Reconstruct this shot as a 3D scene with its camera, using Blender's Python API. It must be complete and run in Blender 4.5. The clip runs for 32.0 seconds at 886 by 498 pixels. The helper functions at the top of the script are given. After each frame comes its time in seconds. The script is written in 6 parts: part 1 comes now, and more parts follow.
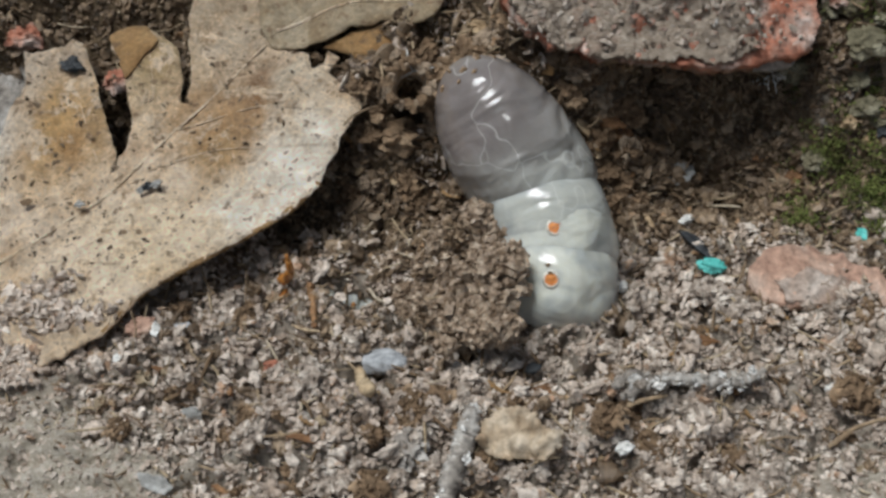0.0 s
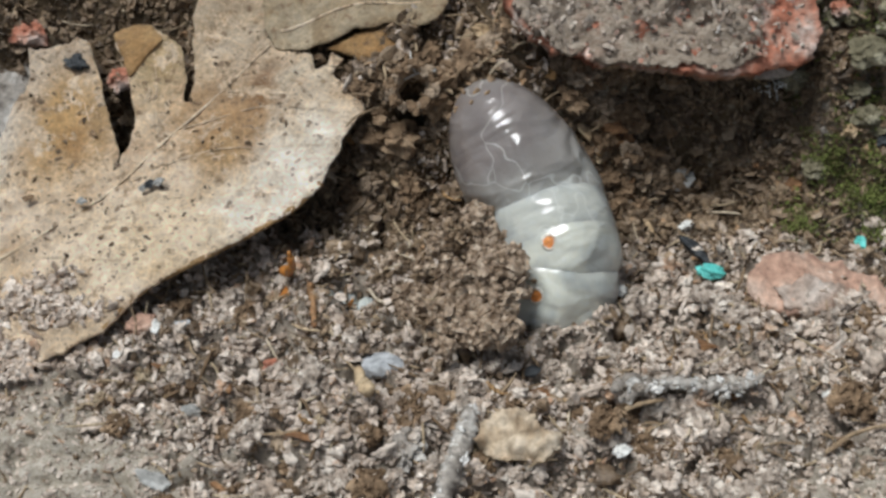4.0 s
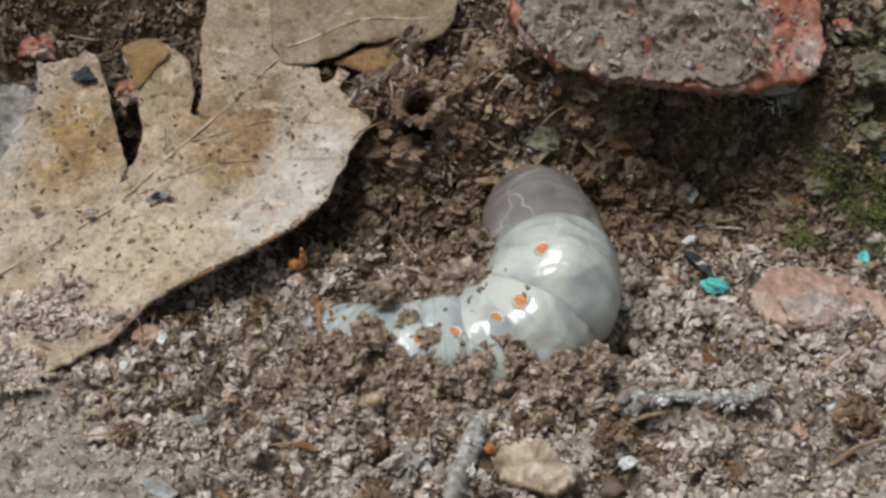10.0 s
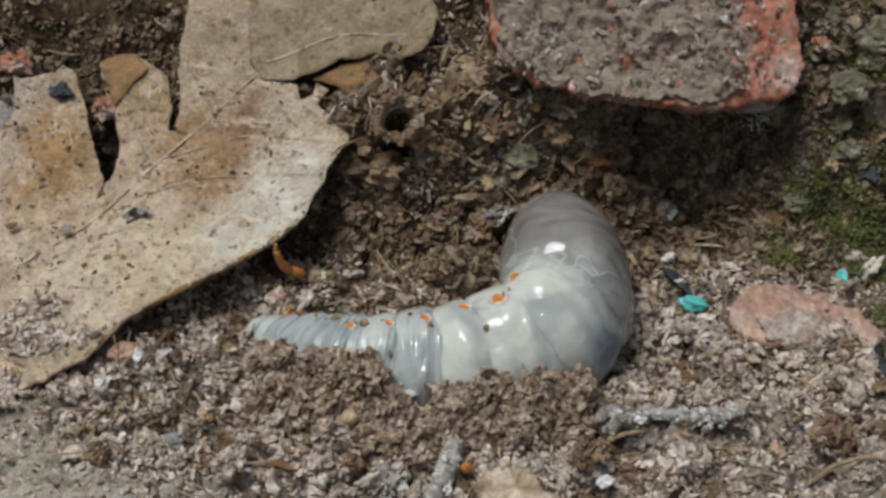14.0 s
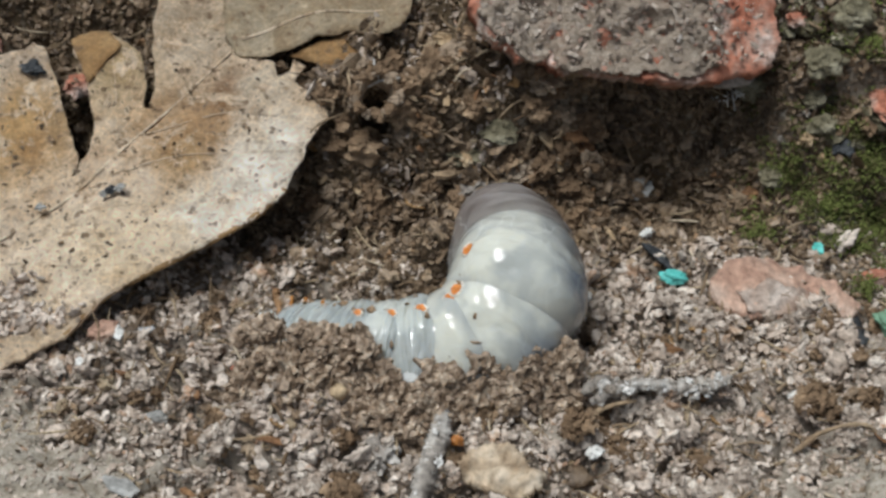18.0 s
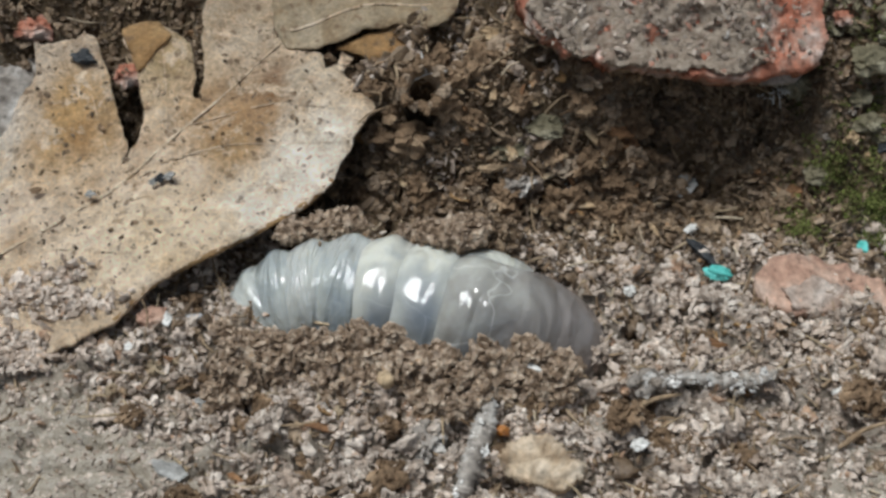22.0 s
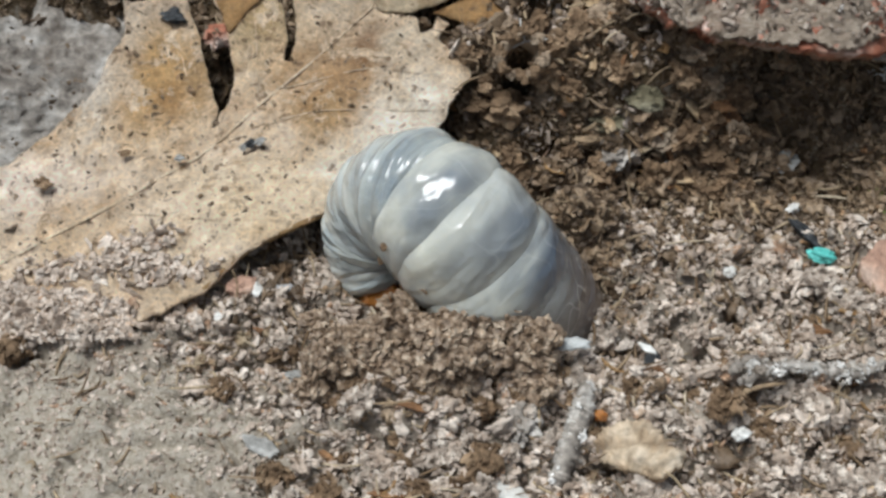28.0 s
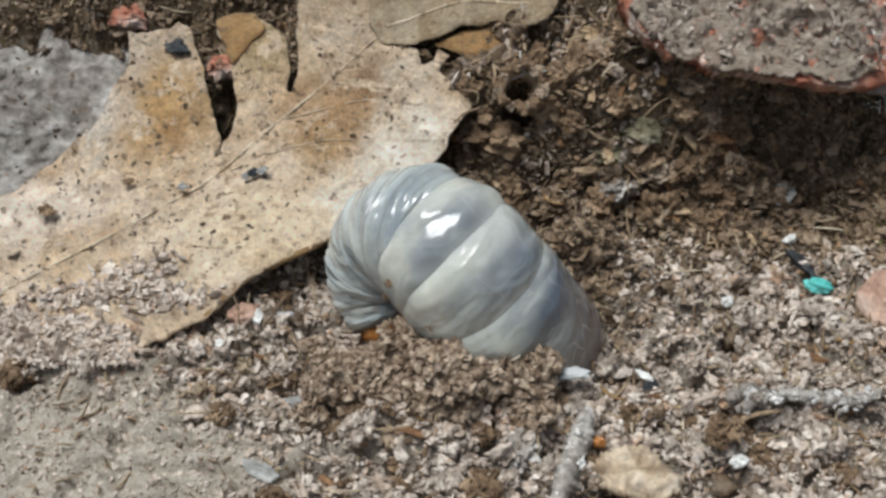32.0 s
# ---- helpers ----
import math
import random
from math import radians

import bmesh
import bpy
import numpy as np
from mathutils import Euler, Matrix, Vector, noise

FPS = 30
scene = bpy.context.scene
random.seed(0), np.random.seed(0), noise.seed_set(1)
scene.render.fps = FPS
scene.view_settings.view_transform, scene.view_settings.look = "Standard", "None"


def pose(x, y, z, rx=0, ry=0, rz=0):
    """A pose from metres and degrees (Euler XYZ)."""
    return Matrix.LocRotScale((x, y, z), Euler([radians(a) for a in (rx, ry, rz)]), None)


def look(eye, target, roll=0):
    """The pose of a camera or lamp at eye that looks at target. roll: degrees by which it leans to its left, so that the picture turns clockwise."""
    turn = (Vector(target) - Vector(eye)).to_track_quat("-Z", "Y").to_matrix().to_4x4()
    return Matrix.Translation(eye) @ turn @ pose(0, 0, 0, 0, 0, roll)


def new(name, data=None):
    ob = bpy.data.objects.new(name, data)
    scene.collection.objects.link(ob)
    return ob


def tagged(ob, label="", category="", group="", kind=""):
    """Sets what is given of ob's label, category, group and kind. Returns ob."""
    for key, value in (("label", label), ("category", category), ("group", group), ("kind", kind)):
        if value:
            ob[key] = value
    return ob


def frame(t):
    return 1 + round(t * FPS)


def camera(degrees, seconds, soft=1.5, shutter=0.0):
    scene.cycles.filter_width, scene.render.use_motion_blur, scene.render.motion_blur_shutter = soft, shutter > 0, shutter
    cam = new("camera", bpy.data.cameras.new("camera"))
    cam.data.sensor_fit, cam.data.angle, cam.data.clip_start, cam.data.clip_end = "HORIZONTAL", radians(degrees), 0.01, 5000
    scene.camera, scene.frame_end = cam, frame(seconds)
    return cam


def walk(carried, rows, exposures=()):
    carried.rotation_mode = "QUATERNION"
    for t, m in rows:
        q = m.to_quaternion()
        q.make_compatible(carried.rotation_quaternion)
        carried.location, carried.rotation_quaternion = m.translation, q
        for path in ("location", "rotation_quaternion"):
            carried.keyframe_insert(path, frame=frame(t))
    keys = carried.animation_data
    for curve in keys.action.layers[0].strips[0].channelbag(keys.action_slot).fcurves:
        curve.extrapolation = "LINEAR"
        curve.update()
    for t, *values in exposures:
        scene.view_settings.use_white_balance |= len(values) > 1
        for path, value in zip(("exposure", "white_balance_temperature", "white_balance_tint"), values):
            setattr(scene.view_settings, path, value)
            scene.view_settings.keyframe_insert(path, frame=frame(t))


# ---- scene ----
from mathutils.geometry import delaunay_2d_cdt

# Millimetres are turned into metres by this factor.
MM = 0.001

cam = camera(36, 32.0, soft=2.95, shutter=0.3)
walk(cam, [
    (0, pose(0.00133, -0.08343, 0.08580, 43.548, 1.037, -0.529)),
    (0.5, pose(0.00111, -0.08425, 0.08595, 43.554, 1.041, -0.228)),
    (1, pose(0.00112, -0.08465, 0.08543, 43.816, 0.878, -0.258)),
    (1.5, pose(0.00139, -0.08461, 0.08570, 43.892, 0.848, -0.134)),
    (2, pose(0.00114, -0.08459, 0.08557, 43.966, 0.798, -0.049)),
    (2.5, pose(0.00115, -0.08406, 0.08554, 43.872, 0.619, -0.070)),
    (3, pose(0.00118, -0.08410, 0.08563, 43.872, 0.527, -0.021)),
    (3.5, pose(0.00106, -0.08409, 0.08571, 43.876, 0.410, -0.032)),
    (5.5, pose(0.00096, -0.08430, 0.08540, 44.127, 0.306, 0.028)),
    (6, pose(0.00106, -0.08391, 0.08548, 44.089, 0.331, -0.095)),
    (6.5, pose(0.00079, -0.08439, 0.08505, 44.334, 0.263, -0.058)),
    (7, pose(0.00043, -0.08469, 0.08530, 44.316, 0.221, 0.023)),
    (7.5, pose(0.00054, -0.08501, 0.08544, 44.337, 0.232, 0.186)),
    (8, pose(0.00065, -0.08501, 0.08547, 44.440, 0.282, 0.153)),
    (8.5, pose(0.00062, -0.08486, 0.08557, 44.519, 0.263, 0.163)),
    (9, pose(0.00026, -0.08518, 0.08535, 44.737, 0.165, 0.189)),
    (9.5, pose(0.00002, -0.08543, 0.08544, 44.866, 0.087, 0.086)),
    (10, pose(0.00000, -0.08531, 0.08531, 45.000, 0.000, 0.000)),
    (10.5, pose(0.00028, -0.08516, 0.08545, 44.978, 0.165, -0.012)),
    (11, pose(0.00019, -0.08535, 0.08563, 44.790, 0.267, 0.068)),
    (11.5, pose(0.00014, -0.08534, 0.08534, 44.978, 0.163, -0.003)),
    (12, pose(0.00066, -0.08518, 0.08560, 45.004, 0.067, -0.141)),
    (12.5, pose(0.00093, -0.08438, 0.08578, 45.225, -0.158, -0.343)),
    (13, pose(0.00089, -0.08444, 0.08554, 45.359, -0.189, -0.249)),
    (13.5, pose(0.00070, -0.08468, 0.08545, 45.395, -0.375, -0.284)),
    (14, pose(0.00069, -0.08479, 0.08526, 45.557, -0.490, -0.338)),
    (14.5, pose(0.00056, -0.08482, 0.08530, 45.607, -0.628, -0.367)),
    (16.5, pose(-0.00284, -0.08476, 0.08358, 45.662, -2.115, -3.076)),
    (17, pose(-0.00312, -0.08550, 0.08347, 45.678, -2.122, -2.997)),
    (17.5, pose(-0.00336, -0.08575, 0.08335, 45.720, -2.193, -2.919)),
    (18, pose(-0.00381, -0.08597, 0.08334, 45.657, -2.210, -2.760)),
    (18.5, pose(-0.00420, -0.08614, 0.08309, 45.800, -2.240, -2.627)),
    (19, pose(-0.00485, -0.08638, 0.08312, 45.643, -2.263, -2.465)),
    (19.5, pose(-0.00520, -0.08725, 0.08307, 45.698, -2.112, -2.177)),
    (20, pose(-0.00507, -0.08683, 0.08294, 45.808, -2.132, -2.054)),
    (20.5, pose(-0.00564, -0.08685, 0.08274, 45.822, -2.154, -1.956)),
    (21, pose(-0.00599, -0.08722, 0.08270, 45.784, -2.008, -1.652)),
    (21.5, pose(-0.00578, -0.08689, 0.08268, 45.924, -2.118, -1.646)),
    (22, pose(-0.00597, -0.08719, 0.08276, 45.890, -2.174, -1.559)),
    (22.5, pose(-0.00591, -0.08697, 0.08302, 45.814, -2.217, -1.467)),
    (23, pose(-0.00584, -0.08701, 0.08297, 45.981, -2.165, -1.359)),
    (23.5, pose(-0.00595, -0.08652, 0.08303, 46.033, -2.153, -1.189)),
    (24, pose(-0.00635, -0.08662, 0.08279, 46.081, -2.195, -1.114)),
    (24.5, pose(-0.00641, -0.08660, 0.08263, 45.974, -1.921, -0.671)),
    (25, pose(-0.00619, -0.08365, 0.08202, 45.442, -2.073, -0.640)),
    (25.5, pose(-0.00722, -0.08364, 0.08187, 44.100, -1.791, 0.253)),
    (26, pose(-0.00852, -0.08341, 0.08227, 43.500, -1.538, 1.088)),
    (26.5, pose(-0.00891, -0.08312, 0.08221, 43.110, -1.545, 1.255)),
    (28.5, pose(-0.00999, -0.08338, 0.08217, 43.723, -1.863, 0.885)),
    (29, pose(-0.00969, -0.08355, 0.08193, 44.062, -1.830, 0.922)),
    (29.5, pose(-0.00983, -0.08372, 0.08198, 44.483, -1.816, 0.891)),
    (30, pose(-0.01003, -0.08434, 0.08199, 44.494, -1.884, 1.028)),
    (30.5, pose(-0.00985, -0.08444, 0.08201, 44.715, -2.054, 0.952)),
    (31, pose(-0.00974, -0.08448, 0.08189, 44.959, -2.033, 0.970)),
    (31.5, pose(-0.00991, -0.08465, 0.08187, 45.139, -1.979, 1.018)),
    (32, pose(-0.00992, -0.08481, 0.08197, 45.315, -2.000, 1.064)),
], exposures=[(t, e, 5820, 5) for t, e in (
    (0, -0.14), (1, -0.12), (2.3, -0.1), (3, 0.12), (3.5, 0.12), (5.5, -0.1), (9, -0.1), (10, -0.16), (12, -0.16), (14, -0.3), (14.5, -0.3), (16.5, -0.1),
    (19, -0.01), (20, -0.06), (24.5, -0.06), (25, 0.15), (26, 0.15), (29, 0.14), (30, 0.09), (32, 0.12))])

# ---- light: an overcast but bright sky, the sun spread wide behind thin cloud ----
world = bpy.data.worlds.new("sky")
scene.world = world
world.use_nodes = True
sky = world.node_tree.nodes.new("ShaderNodeTexSky")
sky.sky_type, sky.sun_disc, sky.sun_elevation, sky.sun_rotation = "NISHITA", False, radians(72), radians(-60)
sky.air_density, sky.dust_density = 1.0, 2.0
world.node_tree.nodes["Background"].inputs[1].default_value = 0.07
veil = world.node_tree.nodes.new("ShaderNodeHueSaturation")
veil.inputs["Saturation"].default_value = 0.3
world.node_tree.links.new(sky.outputs[0], veil.inputs["Color"])
world.node_tree.links.new(veil.outputs[0], world.node_tree.nodes["Background"].inputs[0])
sun = new("sun", bpy.data.lights.new("sun", "SUN"))
sun.data.energy, sun.data.angle, sun.data.color = 3.6, radians(27), (1.0, 0.95, 0.88)
sun.matrix_world = look((-0.2, 0.01, 0.6), (0, 0, 0))


# ---- materials ----
def material(name, rough=0.85, spec=0.3):
    """A node material with helpers: returns the material, its nodes' maker, its linker and its shader."""
    m = bpy.data.materials.new(name)
    m.use_nodes = True
    tree = m.node_tree
    shader = tree.nodes["Principled BSDF"]
    shader.inputs["Roughness"].default_value = rough
    shader.inputs["Specular IOR Level"].default_value = spec
    return m, tree, shader


def ramp(tree, source, stops):
    node = tree.nodes.new("ShaderNodeValToRGB")
    node.color_ramp.elements.remove(node.color_ramp.elements[0])
    for i, (at, c) in enumerate(stops):
        e = node.color_ramp.elements[0] if i == 0 else node.color_ramp.elements.new(at)
        e.position, e.color = at, (*c, 1)
    tree.links.new(source, node.inputs[0])
    return node.outputs[0]


def noise_out(tree, scale, detail=4.0, rough=0.6, warp=0.0, stretch=(1, 1, 1)):
    """Noise in object space; scale is in waves per metre."""
    coord = tree.nodes.new("ShaderNodeTexCoord")
    place = tree.nodes.new("ShaderNodeMapping")
    place.inputs["Scale"].default_value = stretch
    node = tree.nodes.new("ShaderNodeTexNoise")
    node.inputs["Scale"].default_value, node.inputs["Detail"].default_value = scale, detail
    node.inputs["Roughness"].default_value, node.inputs["Distortion"].default_value = rough, warp
    tree.links.new(coord.outputs["Object"], place.inputs[0])
    tree.links.new(place.outputs[0], node.inputs["Vector"])
    return node.outputs["Fac"]


def mixed(tree, fac, a, b, mode="MIX"):
    node = tree.nodes.new("ShaderNodeMix")
    node.data_type, node.blend_type = "RGBA", mode
    for value, at in ((fac, 0), (a, 6), (b, 7)):
        if isinstance(value, (int, float)):
            node.inputs[at].default_value = value
        elif isinstance(value, tuple):
            node.inputs[at].default_value = (*value, 1)
        else:
            tree.links.new(value, node.inputs[at])
    return node.outputs[2]


def relief(tree, shader, height, strength=0.5, depth=0.0002):
    node = tree.nodes.new("ShaderNodeBump")
    node.inputs["Strength"].default_value, node.inputs["Distance"].default_value = strength, depth
    tree.links.new(height, node.inputs["Height"])
    tree.links.new(node.outputs[0], shader.inputs["Normal"])


def earthy(name, stops, fine=2500, island=True, rough=0.85, spec=0.25, depth=0.00015, coarse=260, tone=(0.55, 1.25), clump=0.0):
    """Soil, stone, bark: a colour for each piece, broken up at two scales."""
    m, tree, shader = material(name, rough, spec)
    if island:
        pick = tree.nodes.new("ShaderNodeNewGeometry").outputs["Random Per Island"]
        if clump:
            tuft = ramp(tree, noise_out(tree, 420, 4, 0.6, 0.4), [(0.3, (0, 0, 0)), (0.7, (1, 1, 1))])
            pick = mixed(tree, clump, pick, tuft)
    else:
        pick = noise_out(tree, coarse, 5)
    base = ramp(tree, pick, stops)
    wear = ramp(tree, noise_out(tree, fine, 5), [(0.3, (tone[0],) * 3), (0.7, (tone[1],) * 3)])
    patch = ramp(tree, noise_out(tree, coarse * 0.5, 3), [(0.35, (0.8, 0.76, 0.72)), (0.65, (1.1, 1.08, 1.05))])
    colour = mixed(tree, 1.0, mixed(tree, 1.0, base, wear, "MULTIPLY"), patch, "MULTIPLY")
    tree.links.new(colour, shader.inputs["Base Color"])
    relief(tree, shader, noise_out(tree, fine, 6, 0.7), 0.6, depth)
    return m


DRY = [(0.0, (0.15, 0.11, 0.08)), (0.13, (0.33, 0.26, 0.205)), (0.35, (0.5, 0.415, 0.345)), (0.6, (0.6, 0.515, 0.445)), (0.83, (0.67, 0.6, 0.53)), (0.88, (0.4, 0.245, 0.15)), (0.93, (0.52, 0.4, 0.3)), (0.98, (0.64, 0.6, 0.56)), (1.0, (0.84, 0.84, 0.82))]
MOIST = [(0.0, (0.04, 0.0256, 0.0144)), (0.3, (0.124, 0.084, 0.0496)), (0.6, (0.224, 0.158, 0.0983)), (0.85, (0.328, 0.244, 0.16)), (0.94, (0.304, 0.176, 0.08)), (1.0, (0.44, 0.392, 0.328))]


def ground_material():
    """Dry grey-brown crust in front, darkened as shade in the gaps between crumbs; darker moist humus in the dug bank
    behind.
    """
    m, tree, shader = material("ground_soil", 0.9, 0.2)
    # darker than the crumbs on it: the shade between them is in this colour
    dry = ramp(tree, noise_out(tree, 330, 10, 0.8, 0.5), [(0.3, (0.11, 0.085, 0.065)), (0.5, (0.26, 0.215, 0.17)), (0.7, (0.46, 0.4, 0.335))])
    wet = ramp(tree, noise_out(tree, 700, 8, 0.75), [(0.3, (0.034, 0.024, 0.013)), (0.5, (0.105, 0.073, 0.042)), (0.7, (0.2, 0.14, 0.082))])
    coord = tree.nodes.new("ShaderNodeTexCoord")
    split = tree.nodes.new("ShaderNodeSeparateXYZ")
    tree.links.new(coord.outputs["Object"], split.inputs[0])
    edge = tree.nodes.new("ShaderNodeMath")
    edge.operation = "MULTIPLY_ADD"
    tree.links.new(noise_out(tree, 130, 5, 0.6), edge.inputs[0])
    edge.inputs[1].default_value = 0.012
    tree.links.new(split.outputs[1], edge.inputs[2])
    scaled = tree.nodes.new("ShaderNodeMath")
    scaled.operation = "MULTIPLY"
    tree.links.new(edge.outputs[0], scaled.inputs[0])
    scaled.inputs[1].default_value = 50
    mask = ramp(tree, scaled.outputs[0], [(0.28, (0, 0, 0)), (0.55, (1, 1, 1))])
    across = tree.nodes.new("ShaderNodeMath")
    across.operation = "MULTIPLY"
    tree.links.new(split.outputs[0], across.inputs[0])
    across.inputs[1].default_value = 20
    mask = mixed(tree, 1.0, mask, ramp(tree, across.outputs[0], [(0.64, (1, 1, 1)), (0.76, (0.35, 0.35, 0.35))]), "MULTIPLY")
    reach = tree.nodes.new("ShaderNodeVectorMath")
    reach.operation = "LENGTH"
    tree.links.new(coord.outputs["Object"], reach.inputs[0])
    mask = mixed(tree, 1.0, mask, ramp(tree, reach.outputs["Value"], [(0.06, (1, 1, 1)), (0.14, (0.3, 0.3, 0.3)), (0.4, (0, 0, 0))]), "MULTIPLY")
    colour = mixed(tree, mask, dry, wet)
    dust = ramp(tree, noise_out(tree, 1100, 8, 0.75, 0.4), [(0.32, (0.24, 0.2, 0.145)), (0.5, (0.46, 0.405, 0.325)), (0.68, (0.66, 0.6, 0.52))])
    for at, size in (((-37, -25), (30, 17)), ((36, -28), (15, 10))):
        colour = mixed(tree, leaf_spot(tree, at, size), colour, dust)
    tree.links.new(colour, shader.inputs["Base Color"])
    relief(tree, shader, noise_out(tree, 2000, 8, 0.75), 0.8, 0.0005)
    return m


dry_mat = earthy("dry_soil_crumbs", DRY, spec=0.4, rough=0.65, clump=0.25)
moist_mat = earthy("moist_soil_crumbs", MOIST, spec=0.5, rough=0.55, clump=0.25)
stone_mat = earthy("grey_stone", [(0.3, (0.25, 0.25, 0.24)), (0.7, (0.45, 0.45, 0.44))], 1500, False)
olive_mat = earthy("lichen_stone", [(0.3, (0.11, 0.1, 0.06)), (0.5, (0.21, 0.19, 0.125)), (0.7, (0.33, 0.31, 0.235))], 1400, False, depth=0.0006)
white_mat = earthy("white_grit", [(0.3, (0.65, 0.66, 0.64)), (0.7, (0.85, 0.85, 0.83))], 3000, False, 0.5, tone=(0.85, 1.1))
chip_mat = earthy("tan_bark_chip", [(0.3, (0.26, 0.18, 0.11)), (0.45, (0.47, 0.37, 0.26)), (0.7, (0.62, 0.53, 0.42))], 1500, False, depth=0.0005, coarse=500)
pale_stone_mat = earthy("pale_blue_stone", [(0.3, (0.36, 0.38, 0.41)), (0.7, (0.6, 0.62, 0.65))], 1500, False, depth=0.0004)
bark_mat = earthy("pale_bark", [(0.3, (0.28, 0.19, 0.1)), (0.5, (0.42, 0.31, 0.19)), (0.7, (0.5, 0.4, 0.27))], 1800, False)
brown_mat = earthy("brown_bark", [(0.3, (0.10, 0.05, 0.025)), (0.5, (0.22, 0.12, 0.06)), (0.7, (0.33, 0.2, 0.1))], 1800, False)
twig_mat = earthy("weathered_twig", [(0.3, (0.16, 0.14, 0.12)), (0.5, (0.34, 0.31, 0.28)), (0.7, (0.54, 0.52, 0.49))], 1600, False)
slate_mat = earthy("dark_slate", [(0.3, (0.02, 0.022, 0.026)), (0.7, (0.06, 0.065, 0.07))], 1500, False, 0.5)
fibre_mat = earthy("plant_fibre", [(0.0, (0.14, 0.09, 0.05)), (0.4, (0.3, 0.22, 0.14)), (0.8, (0.45, 0.36, 0.24)), (1.0, (0.6, 0.52, 0.4))])
moss_mat = earthy("moss", [(0.0, (0.035, 0.038, 0.014)), (0.3, (0.1, 0.085, 0.035)), (0.5, (0.1, 0.125, 0.03)), (1.0, (0.21, 0.24, 0.07))], spec=0.2, clump=0.4)
teal_mat = earthy("teal_plastic", [(0.3, (0.09, 0.5, 0.46)), (0.7, (0.2, 0.66, 0.62))], 2000, False, 0.45, 0.5, tone=(0.8, 1.15))
pale_brick_mat = earthy("pale_brick", [(0.3, (0.4, 0.24, 0.18)), (0.5, (0.5, 0.33, 0.25)), (0.7, (0.54, 0.43, 0.36))], 1500, False, depth=0.0004)
dusty_mat = earthy("dusty_brick", [(0.3, (0.3, 0.2, 0.15)), (0.5, (0.43, 0.33, 0.27)), (0.7, (0.52, 0.45, 0.4))], 1500, False, depth=0.0006)
red_mat = earthy("red_brick", [(0.32, (0.36, 0.13, 0.08)), (0.46, (0.47, 0.2, 0.13)), (0.55, (0.48, 0.3, 0.235)), (0.66, (0.52, 0.45, 0.41))], 1500, False, depth=0.0005)


def crust_material():
    """Grey-brown dried dirt with pale fibres and red brick showing through in spots."""
    m, tree, shader = material("dirt_crust", 0.85, 0.3)
    dirt = ramp(tree, noise_out(tree, 900, 9, 0.8, 1.5, (0.6, 1.3, 1)), [(0.3, (0.15, 0.105, 0.075)), (0.42, (0.39, 0.3, 0.225)), (0.55, (0.56, 0.455, 0.355)), (0.68, (0.8, 0.71, 0.6))])
    spots = ramp(tree, noise_out(tree, 150, 5, 0.65), [(0.56, (0, 0, 0)), (0.72, (0.45, 0.45, 0.45))])
    red = ramp(tree, noise_out(tree, 700, 6), [(0.3, (0.3, 0.11, 0.07)), (0.7, (0.46, 0.22, 0.15))])
    tree.links.new(mixed(tree, spots, dirt, red), shader.inputs["Base Color"])
    relief(tree, shader, noise_out(tree, 1300, 9, 0.8, 1.5, (0.6, 1.3, 1)), 1.0, 0.0007)
    return m


def leaf_spot(tree, at, size):
    """A soft round mask about a place on the leaf or the ground, in millimetres, frayed by noise."""
    coord = tree.nodes.new("ShaderNodeTexCoord")
    place = tree.nodes.new("ShaderNodeMapping")
    place.inputs["Location"].default_value = (-at[0] / size[0], -at[1] / size[1], 0)
    place.inputs["Scale"].default_value = (1000 / size[0], 1000 / size[1], 0)
    ball_ = tree.nodes.new("ShaderNodeTexGradient")
    ball_.gradient_type = "SPHERICAL"
    tree.links.new(coord.outputs["Object"], place.inputs[0])
    tree.links.new(place.outputs[0], ball_.inputs[0])
    fray = tree.nodes.new("ShaderNodeMath")
    fray.operation = "MULTIPLY_ADD"
    tree.links.new(noise_out(tree, 300, 10, 0.8, 0.5), fray.inputs[0])
    fray.inputs[1].default_value = 2.3
    lower = tree.nodes.new("ShaderNodeMath")
    lower.operation = "SUBTRACT"
    tree.links.new(ball_.outputs["Fac"], lower.inputs[0])
    lower.inputs[1].default_value = 1.15
    tree.links.new(lower.outputs[0], fray.inputs[2])
    return ramp(tree, fray.outputs[0], [(0.08, (0, 0, 0)), (0.7, (0.85, 0.85, 0.85))])


